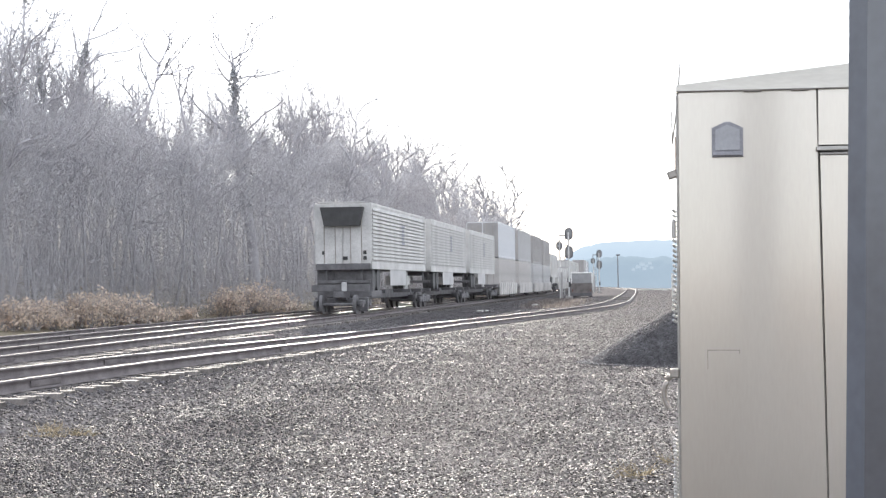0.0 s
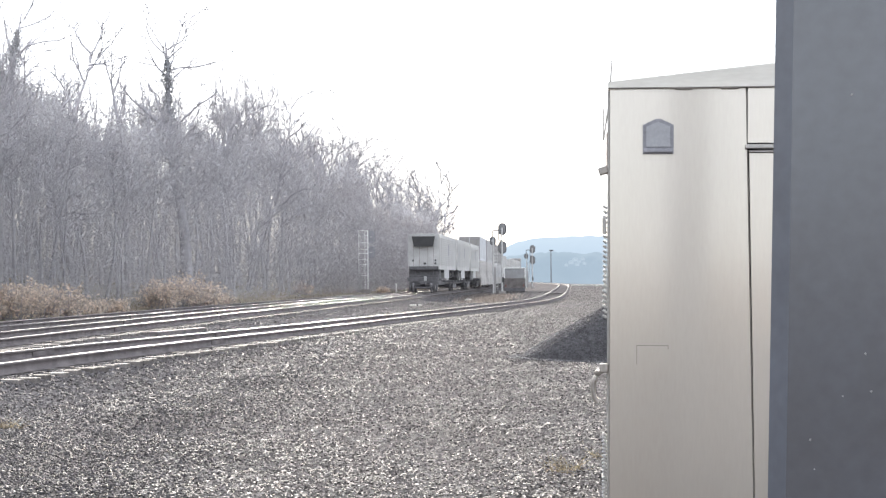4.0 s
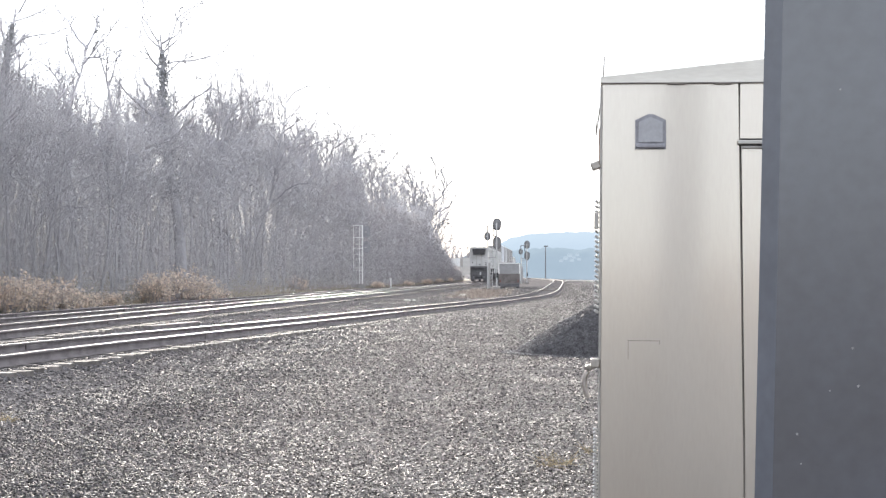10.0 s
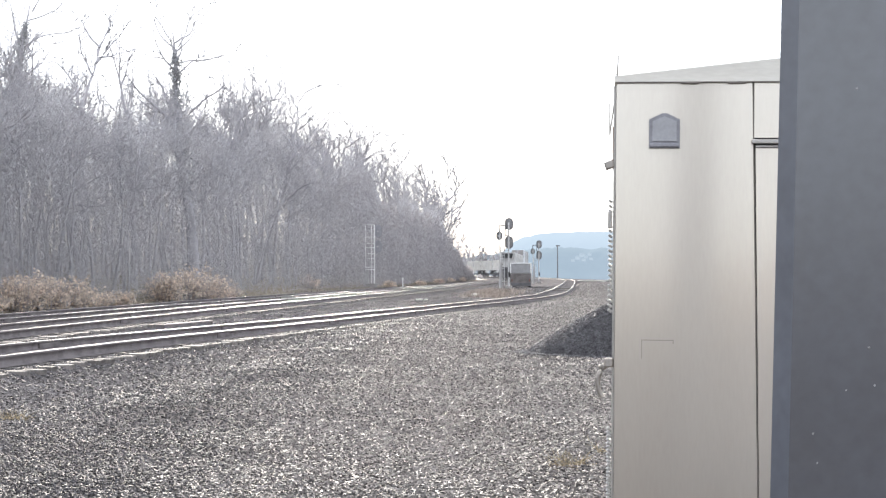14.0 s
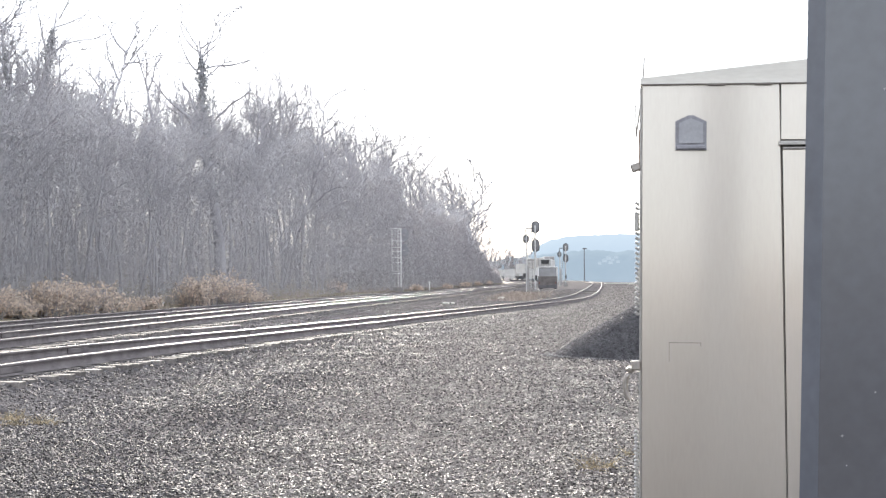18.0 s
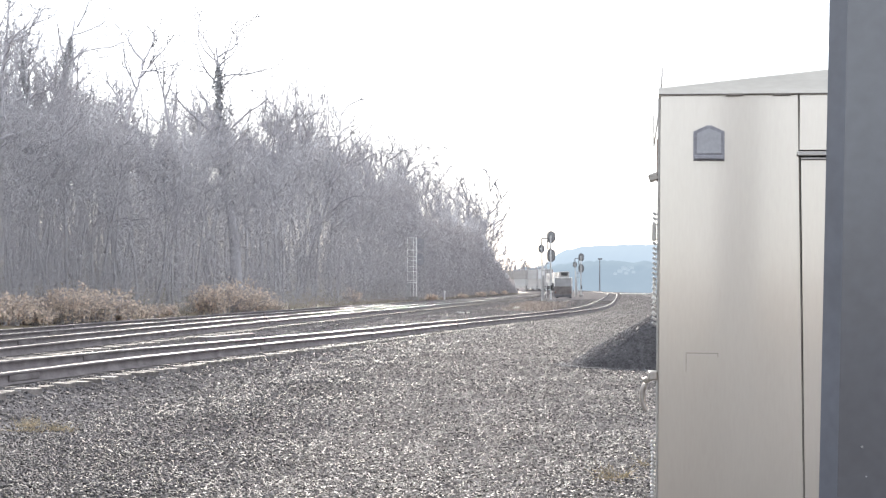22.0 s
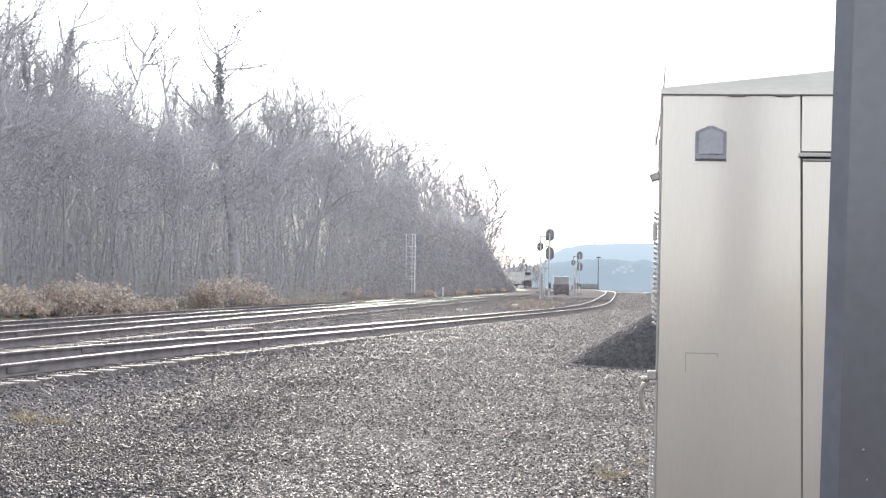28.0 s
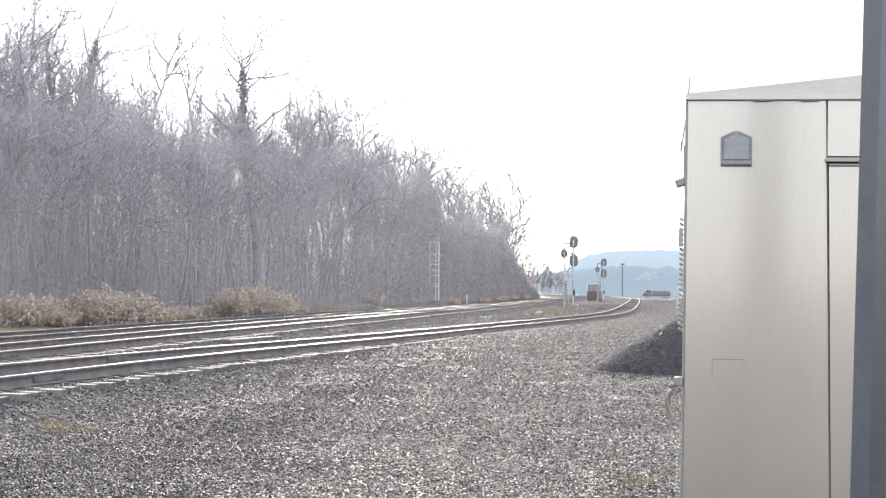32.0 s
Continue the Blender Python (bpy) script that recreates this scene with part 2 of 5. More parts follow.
M_POST = mat("blue_grey_painted_steel", (0.071, 0.078, 0.096), 0.24, 0.0, 0.1, 1.2, 30, 0.015, other=(0.064, 0.066, 0.076), spec=1.0)
M_POST_EDGE = mat("bluer_painted_edge", (0.08, 0.09, 0.113), 0.4, 0.0, 0.15, 2.5, 30, 0.02, spec=0.7)
M_SPECK = mat("pale_paint_chip", (0.28, 0.28, 0.29), 0.7)
M_SILVER = mat("silver_paint", (0.5, 0.5, 0.5), 0.5, 0.4, 0.15, 3, 40, 0.05)
M_PALE_STEEL = mat("galvanised_steel", (0.8, 0.8, 0.79), 0.5, 0.2, 0.15, 3, 40, 0.05)
M_BLACK = mat("black_paint", (0.035, 0.035, 0.037), 0.6, 0, 0.2, 3, 30, 0.05)
# signal black lifted to grey, so the haze before it is in the colour
M_TARGET = mat("haze_lifted_signal_black", (0.2, 0.2, 0.205), 0.7, 0, 0.2, 3, 30, 0.05)
M_RIM = mat("dark_signal_rim", (0.12, 0.12, 0.125), 0.7, 0, 0.2, 3, 30, 0.05)
M_TAIL = mat("dirty_brown_tail", (0.15, 0.135, 0.13), 0.8, 0, 0.3, 2, 20, 0.1)
# paler still for the ladder signal's heads, with more haze painted in
M_DULL = mat("haze_paled_signal_grey", (0.3, 0.3, 0.32), 0.8, 0, 0.15, 3, 30, 0.05)
M_LENS = mat("lamp_glass", (0.05, 0.05, 0.05), 0.15)
M_WHITE = mat("dirty_white_paint", (0.45, 0.447, 0.442), 0.55, 0, 0.2, 0.8, 20, 0.03)
M_GREYBOX = mat("grey_container_paint", (0.41, 0.41, 0.415), 0.6, 0, 0.14, 0.8, 20, 0.03)
M_DARKBOX = mat("brown_grey_container_paint", (0.3, 0.29, 0.287), 0.6, 0, 0.14, 0.8, 20, 0.03)
M_PALEBOX = mat("pale_blue_container_paint", (0.55, 0.565, 0.59), 0.55, 0, 0.12, 0.8, 20, 0.03)
M_TANBOX = mat("tan_container_paint", (0.43, 0.415, 0.405), 0.6, 0, 0.14, 0.8, 20, 0.03)
M_MARK = mat("faded_marking", (0.25, 0.26, 0.3), 0.6, 0, 0.2, 2, 20, 0.0)
M_VANGREY = mat("dull_van_paint", (0.28, 0.28, 0.285), 0.6, 0, 0.15, 1.5, 20, 0.03)
M_ENGINE = mat("dark_engine_paint", (0.17, 0.178, 0.19), 0.6, 0, 0.15, 0.8, 20, 0.03)
M_UNDER = mat("dark_underframe", (0.115, 0.112, 0.118), 0.8, 0, 0.25, 3, 30, 0.1)
M_RUBBER = mat("dusty_tyre_rubber", (0.09, 0.09, 0.093), 0.85)
M_STEEL = mat("worn_steel", (0.3, 0.28, 0.26), 0.45, 0.8, 0.2, 6, 50, 0.05)
M_BARK = mat("grey_brown_bark", (0.36, 0.352, 0.372), 0.9, 0, 0.25, 1.5, 25, 0.3, spec=0.1, stretch=(1, 1, 0.25), each=True, random_amount=0.12)
M_TWIG = mat("bare_twig", (0.37, 0.363, 0.382), 0.9, 0, 0.15, 2, 20, 0.0, spec=0.1, each=True, random_amount=0.12)
M_BRUSH = mat("bare_brush", (0.37, 0.362, 0.38), 0.9, 0, 0.15, 0.25, 9, 0.0, island=True, random_amount=0.15, spec=0.1)
M_IVY = mat("dull_evergreen_leaf", (0.32, 0.325, 0.34), 0.7, 0, 0.2, 2, 30, 0.0, island=True, random_amount=0.25, thin=0.2)
M_LITTER = mat("fine_grey_twig", (0.455, 0.447, 0.462), 0.95, 0, 0.1, 0.25, 9, 0.0, island=True, random_amount=0.1, spec=0.0)
M_SCRUB = mat("brown_grey_scrub", (0.345, 0.33, 0.34), 0.95, 0, 0.15, 0.25, 9, 0.0, island=True, random_amount=0.12, spec=0.0, thin=0.3)
M_LEAF = mat("dry_tan_leaf", (0.65, 0.555, 0.475), 0.8, 0, 0.2, 2, 30, 0.0, island=True, random_amount=0.35, thin=0.6)
M_PAVED = mat("pale_concrete", (0.5, 0.49, 0.46), 0.8, 0, 0.15, 0.5, 20, 0.1)
M_OLD_CONCRETE = mat("old_grey_concrete", (0.27, 0.26, 0.25), 0.9, 0, 0.2, 1.5, 20, 0.2)
M_GRASS = mat("dead_grass", (0.26, 0.21, 0.13), 0.9, 0, 0.3, 1, 20, 0.2, island=True, random_amount=0.4)
M_RED_GRASS = mat("rusty_dead_grass", (0.19, 0.165, 0.15), 0.9, 0, 0.3, 1, 20, 0.0, island=True, random_amount=0.4, thin=0.3)
# distance that is no lamp, glowing pale blue in place of real haze
M_HILL_FAR = backdrop_mat("far_ridge_haze_glow", (0.093, 0.113, 0.136), (0.089, 0.109, 0.132), 0.006)
M_HILL_NEAR = backdrop_mat("near_ridge_haze_glow", (0.061, 0.077, 0.095), (0.055, 0.071, 0.089), 0.03)
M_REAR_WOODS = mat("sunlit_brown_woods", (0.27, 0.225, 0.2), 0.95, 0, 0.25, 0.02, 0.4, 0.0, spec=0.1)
M_HOUSE = backdrop_mat("pale_house_haze_glow", (0.082, 0.1, 0.12), (0.078, 0.096, 0.115), 0.2)
M_ROOF = backdrop_mat("house_roof_haze_glow", (0.072, 0.09, 0.109), (0.069, 0.086, 0.105), 0.2)


# ---------------------------------------------------------------- mesh helpers
def box(bm, size, at=(0, 0, 0), bevel=0.0, turn=None):
    got = bmesh.ops.create_cube(bm, size=1.0)
    vs = got["verts"]
    bmesh.ops.scale(bm, vec=size, verts=vs)
    if bevel:
        es = list({e for v in vs for e in v.link_edges})
        made = bmesh.ops.bevel(bm, geom=es, offset=bevel, segments=2, affect="EDGES", profile=0.5)
        vs = list({v for f in made["faces"] for v in f.verts} | {v for v in vs if v.is_valid})
    if turn is not None:
        bmesh.ops.transform(bm, matrix=turn, verts=vs)
    bmesh.ops.translate(bm, vec=at, verts=vs)
    return vs


def rod(bm, a, b, r0, r1=None, sides=8, caps=True):
    a, b = Vector(a), Vector(b)
    d = b - a
    got = bmesh.ops.create_cone(bm, cap_ends=caps, segments=sides, radius1=r0, radius2=r0 if r1 is None else r1, depth=d.length)
    m = Matrix.Translation((a + b) / 2) @ d.to_track_quat("Z", "Y").to_matrix().to_4x4()
    bmesh.ops.transform(bm, matrix=m, verts=got["verts"])
    return got["verts"]


def sheet(bm, outline, depth, axis="y"):
    """A flat piece with the given outline (across, up), made thick along y."""
    front = [bm.verts.new((u, -depth / 2, v)) for u, v in outline]
    back = [bm.verts.new((u, depth / 2, v)) for u, v in outline]
    bm.faces.new(front)
    bm.faces.new(back[::-1])
    for i in range(len(front)):
        j = (i + 1) % len(front)
        bm.faces.new((front[j], front[i], back[i], back[j]))
    bmesh.ops.recalc_face_normals(bm, faces=bm.faces[:])
    return front + back


def mesh_of(name, bm, material, smooth=False):
    me = bpy.data.meshes.new(name)
    bm.to_mesh(me)
    bm.free()
    for one in (material if isinstance(material, (list, tuple)) else (material,)):
        me.materials.append(one)
    if smooth:
        me.polygons.foreach_set("use_smooth", [True] * len(me.polygons))
    return me


def part(name, bm, material, parent, label="", at=None, smooth=False):
    ob = new(name, mesh_of(name, bm, material, smooth) if isinstance(bm, bmesh.types.BMesh) else bm)
    ob.parent = parent
    if at is not None:
        ob.matrix_basis = at
    if label:
        tagged(ob, label)
    return ob


def thing(name, m, label, category, group="", kind=""):
    ob = new(name)
    ob.matrix_world = m
    ob.empty_display_size = 0.3
    return tagged(ob, label, category, group, kind)


def raw_mesh(name, verts, faces, material):
    """A large mesh from arrays; all faces have the same number of corners."""
    verts, faces = np.asarray(verts, np.float32), np.asarray(faces, np.int32)
    me = bpy.data.meshes.new(name)
    me.vertices.add(len(verts))
    me.vertices.foreach_set("co", verts.ravel())
    k = faces.shape[1]
    me.loops.add(faces.size)
    me.loops.foreach_set("vertex_index", faces.ravel())
    me.polygons.add(len(faces))
    me.polygons.foreach_set("loop_start", np.arange(0, faces.size, k, dtype=np.int32))
    me.update(calc_edges=True)
    me.materials.append(material)
    return me


def tubes(paths, sides):
    """Tapered tubes round many polylines: arrays of points (n, k, 3) and radii (n, k)."""
    verts, faces, base = [], [], 0
    for pts, rad in paths:
        n, k = rad.shape
        d = np.gradient(pts, axis=1)
        d /= np.linalg.norm(d, axis=2, keepdims=True) + 1e-9
        ref = np.where(np.abs(d[..., 2:3]) > 0.8, np.array([1.0, 0, 0]), np.array([0, 0, 1.0]))
        u = np.cross(d, ref)
        u /= np.linalg.norm(u, axis=2, keepdims=True) + 1e-9
        w = np.cross(d, u)
        ang = np.arange(sides) * 2 * math.pi / sides
        ring = pts[:, :, None] + rad[:, :, None, None] * (np.cos(ang)[:, None] * u[:, :, None] + np.sin(ang)[:, None] * w[:, :, None])
        idx = base + np.arange(n * k * sides).reshape(n, k, sides)
        a, b = idx[:, :-1], idx[:, 1:]
        faces.append(np.stack([a, np.roll(a, -1, 2), np.roll(b, -1, 2), b], -1).reshape(-1, 4))
        verts.append(ring.reshape(-1, 3))
        base += n * k * sides
    return np.concatenate(verts), np.concatenate(faces)


# ---------------------------------------------------------------- plan: the three tracks and the ground
RAIL_Z = 0.44            # top of the rails
HALF_GAUGE = 0.7525


def smoothstep(a, b, v):
    t = np.clip((v - a) / (b - a), 0, 1)
    return t * t * (3 - 2 * t)


class Line:
    """A track's middle line, by length from its start."""
    dip = staticmethod(lambda y: 0.0)

    def __init__(self, x, y, heading, bends, length, step=1.0):
        pts, h = [(x, y)], heading
        for i in range(int(length / step)):
            s = i * step
            h += step * sum(k for a, b, k in bends if a <= s < b)
            x, y = x + step * math.sin(h), y + step * math.cos(h)
            pts.append((x, y))
        self.pts, self.step = np.array(pts), step
        d = np.gradient(self.pts, axis=0)
        self.dirs = d / np.linalg.norm(d, axis=1)[:, None]

    def at(self, s, side=0.0):
        i = np.clip(s / self.step, 0, len(self.pts) - 1.001)
        k = int(i)
        f = i - k
        p = self.pts[k] * (1 - f) + self.pts[k + 1] * f
        d = self.dirs[k] * (1 - f) + self.dirs[k + 1] * f
        return Vector((p[0] + d[1] * side, p[1] - d[0] * side)), math.atan2(d[0], d[1])

    def x_at(self, y):
        return np.interp(y, self.pts[:, 1], self.pts[:, 0])


MAIN = Line(-14.75, -30.0, 0.099, [(58, 100, 0.00062), (165, 195, -0.0006), (380, 472, -0.002), (472, 620, -0.0043)], 1180)     # the train runs here


class Drawn(Line):
    """A track's middle line through places (x, y), with the corners smoothed away."""

    def __init__(self, places, smooth=15):
        y = np.arange(places[0][1], places[-1][1], 0.5)
        x = np.interp(y, [p[1] for p in places], [p[0] for p in places])
        pad = np.concatenate([x[0] - (x[1] - x[0]) * np.arange(smooth, 0, -1), x, x[-1] + (x[-1] - x[-2]) * np.arange(1, smooth + 1)])
        ker = np.hanning(2 * smooth + 3)[1:-1]
        x = np.convolve(pad, ker / ker.sum(), "valid")
        wide = np.convolve(np.pad(x, 60, "reflect", reflect_type="odd"), np.hanning(123)[1:-1] / np.hanning(123).sum(), "valid")
        x = x + (wide - x) * smoothstep(95, 120, y)
        run = np.concatenate([[0], np.cumsum(np.hypot(np.diff(x), np.diff(y)))])
        s = np.arange(0, run[-1], 1.0)
        self.pts, self.step = np.stack([np.interp(s, run, x), np.interp(s, run, y)], -1), 1.0
        d = np.gradient(self.pts, axis=0)
        self.dirs = d / np.linalg.norm(d, axis=1)[:, None]


SIDING = Drawn([(-15.5, -30), (-6.6, 20.5), (-5.78, 25), (-4.95, 30), (-4.25, 35), (-3.55, 40), (-2.75, 45), (-1.7, 50), (-0.5, 55), (0.75, 60), (2.2, 66), (3.7, 72), (5.55, 80), (7.3, 88), (8.85, 96),
                (10.1, 104), (11.3, 112), (13.2, 128), (15.8, 150), (19.3, 180), (25, 230), (28.5, 262), (31, 283), (35, 330), (38, 390), (38.5, 460)])


def dip(y):
    """The siding comes down from the main line's height to the level of the yard."""
    return 0.22 * smoothstep(22, 50, np.asarray(y, float))


SIDING.dip = dip
MAIN_ZERO = 30.0         # length along MAIN abreast of the camera


def ground_z(x, y):
    """Height of the ground: level yard, wooded bank on the far side of the tracks, a drop into the valley."""
    x, y = np.asarray(x, float), np.asarray(y, float)
    side = MAIN.x_at(np.clip(y, -25, 420)) - x          # metres to the left of the main line
    bank = smoothstep(8.0, 24.0, side) * 5.5 * (1 - smoothstep(330, 400, y))
    bank = bank + smoothstep(22, 62, side) * 7.5 * (1 - smoothstep(330, 420, y))
    fall = -14.0 * smoothstep(470, 640, y) * smoothstep(45, 95, x) - 7 * smoothstep(345, 480, y) * smoothstep(42, 70, x)
    humps = 0
    for k in range(10):
        a, w = 0.7 + 2.4 * k, 0.5 + 0.21 * k
        humps = humps + 0.0075 * np.sin(x * math.cos(a) * w + y * math.sin(a) * w + 1.7 * k)
    near = (1 - smoothstep(40, 58, y)) * smoothstep(7, 10, y) * (1 - smoothstep(14, 22, np.abs(x)))
    return bank + fall + humps * near


# ---------------------------------------------------------------- ground
def build_ground():
    ys = np.concatenate([np.arange(-3000, -60, 210.0), np.arange(-60, 8, 4.0), np.arange(8, 60, 0.5), np.arange(60, 130, 2.0), np.arange(130, 700, 8.0), np.arange(700, 5000, 300.0)])
    xs = np.concatenate([np.arange(-2500, -120, 200.0), np.arange(-120, -24, 6.0), np.arange(-24, 20, 0.5), np.arange(20, 90, 4.0), np.arange(90, 2600, 200.0)])
    gx, gy = np.meshgrid(xs, ys)
    gz = ground_z(gx, gy)
    n = len(xs)
    idx = np.arange(gx.size).reshape(gx.shape)
    faces = np.stack([idx[:-1, :-1], idx[:-1, 1:], idx[1:, 1:], idx[1:, :-1]], -1).reshape(-1, 4)
    me = raw_mesh("ground", np.stack([gx, gy, gz], -1).reshape(-1, 3), faces, M_GROUND)
    me.materials.append(M_EARTH)
    mid = np.stack([gx, gy], -1).reshape(-1, 2)[faces].mean(1)
    side = MAIN.x_at(np.clip(mid[:, 1], -25, 420)) - mid[:, 0]
    me.materials.append(M_BALLAST)
    wild = (side > 8.5) | (mid[:, 1] > 480) | (np.abs(mid[:, 0]) > 90)
    tracks = ~wild & (mid[:, 0] < SIDING.x_at(mid[:, 1]) + 0.6) & (mid[:, 1] > 10) & (mid[:, 1] < 190)
    me.polygons.foreach_set("material_index", np.where(wild, 1, np.where(tracks, 2, 0)).astype(np.int32))
    me.polygons.foreach_set("use_smooth", np.ones(len(faces), bool))
    ob = new("ground", me)
    tagged(ob, "grey crushed stone yard with worn wheel tracks", "ground", kind="structure")
    return ob


def stones(name, count, place, lo, hi, material, label, parent=None, seed=1):
    """Loose stones, each an angular six-sided piece; place(r, n) gives where their middles lie."""
    r = np.random.RandomState(seed)
    mid = place(r, count)
    n = len(mid)
    base = np.array([(1, 0, -0.4), (-0.6, 0.9, -0.4), (-0.6, -0.9, -0.4), (0.25, 0.5, 0.7), (0.0, -0.5, 0.75)], float)
    tri = np.array([(2, 1, 0), (0, 1, 3), (1, 2, 4), (1, 4, 3), (2, 0, 4), (0, 3, 4)])
    size = r.uniform(lo, hi, (n, 1, 1)) * r.uniform(0.6, 1.3, (n, 1, 3)) * np.clip(mid[:, 1] / 15, 1, 2.7)[:, None, None] ** 0.62
    v = (base[None] + r.uniform(-0.3, 0.3, (n, 5, 3))) * size
    q = r.normal(size=(n, 4))
    q /= np.linalg.norm(q, axis=1)[:, None]
    w, x, y, z = q.T
    rot = np.stack([np.stack([1 - 2 * (y * y + z * z), 2 * (x * y - w * z), 2 * (x * z + w * y)], -1),
                    np.stack([2 * (x * y + w * z), 1 - 2 * (x * x + z * z), 2 * (y * z - w * x)], -1),
                    np.stack([2 * (x * z - w * y), 2 * (y * z + w * x), 1 - 2 * (x * x + y * y)], -1)], 1)
    v = np.einsum("nij,nkj->nki", rot, v) * (1, 1, 0.6) + mid[:, None]
    f = tri[None] + 5 * np.arange(n)[:, None, None]
    ob = new(name, raw_mesh(name, v.reshape(-1, 3), f.reshape(-1, 3), material))
    if parent:
        ob.parent = parent
        return tagged(ob, label, kind="stuff")
    tagged(ob, label, "gravel", kind="stuff")
    return ob


def yard_stones(r, n, dark=False):
    y = 10.5 * (66 / 10.5) ** r.uniform(0, 1, n)
    x = r.uniform(-0.34, 0.2, n) * y + r.uniform(-1, 0.6, n)
    off = SIDING.x_at(y) - x
    keep = off < -2.6
    # fewer loose stones where wheels have worn the track
    lane = np.abs(x - (0.085 * y - 1.2)) / (0.05 * y + 0.6)
    keep &= r.uniform(0, 1, n) < np.clip(0.8 + 0.2 * lane, 0, 1)
    # towards the siding the stones are darker
    dark_share = smoothstep(0.6, 2.0, (0.085 * y - 1.2 - x) / (0.05 * y + 0.6)) * 0.85
    keep &= (r.uniform(0, 1, n) < dark_share) == dark
    x, y = x[keep], y[keep]
    return np.stack([x, y, ground_z(x, y) + 0.005], -1)


def damp_stones(r, n):
    return yard_stones(r, n, True)


def far_stones(r, n):
    y = 30 * (300 / 30) ** r.uniform(0, 1, n)
    y = y[r.uniform(0, 1, n) < smoothstep(30, 62, y)]
    x = SIDING.x_at(y) + 1.0 + r.uniform(0, 1, len(y)) * (0.17 * y - SIDING.x_at(y) - 1.0)
    side = x - SIDING.x_at(y)
    return np.stack([x, y, np.maximum(ground_z(x, y), bed_height(side) - dip(y)) + 0.006], -1)


# ---------------------------------------------------------------- tracks
def bed_height(d):
    """Ballast top across the track, d metres from its middle."""
    d = np.abs(d)
    return np.interp(d, [0.5, 0.88, 1.14, 1.42, 2.12, 3.2], [RAIL_Z - 0.2, RAIL_Z - 0.178, RAIL_Z - 0.21, RAIL_Z - 0.3, 0.0, -0.25])


def ribbon(line, start, end, step, profile):
    """A profile of (side, z) points drawn along a track."""
    out, faces = [], []
    n = len(profile)
    ss = np.arange(start, end + 0.01, step)
    for s in ss:
        for side, z in profile:
            p, _ = line.at(s, side)
            out.append((p.x, p.y, z - float(line.dip(p.y))))
    for i in range(len(ss) - 1):
        for j in range(n - 1):
            a = i * n + j
            faces.append((a, a + 1, a + n + 1, a + n))
    return out, faces


RAIL_SECTION = ((-0.068, -0.17), (-0.068, -0.155), (-0.01, -0.14), (-0.009, -0.05), (-0.036, -0.038), (-0.037, -0.012),
                (-0.024, -0.002), (0.024, -0.002), (0.037, -0.012), (0.036, -0.038), (0.009, -0.05), (0.01, -0.14), (0.068, -0.155), (0.068, -0.17))


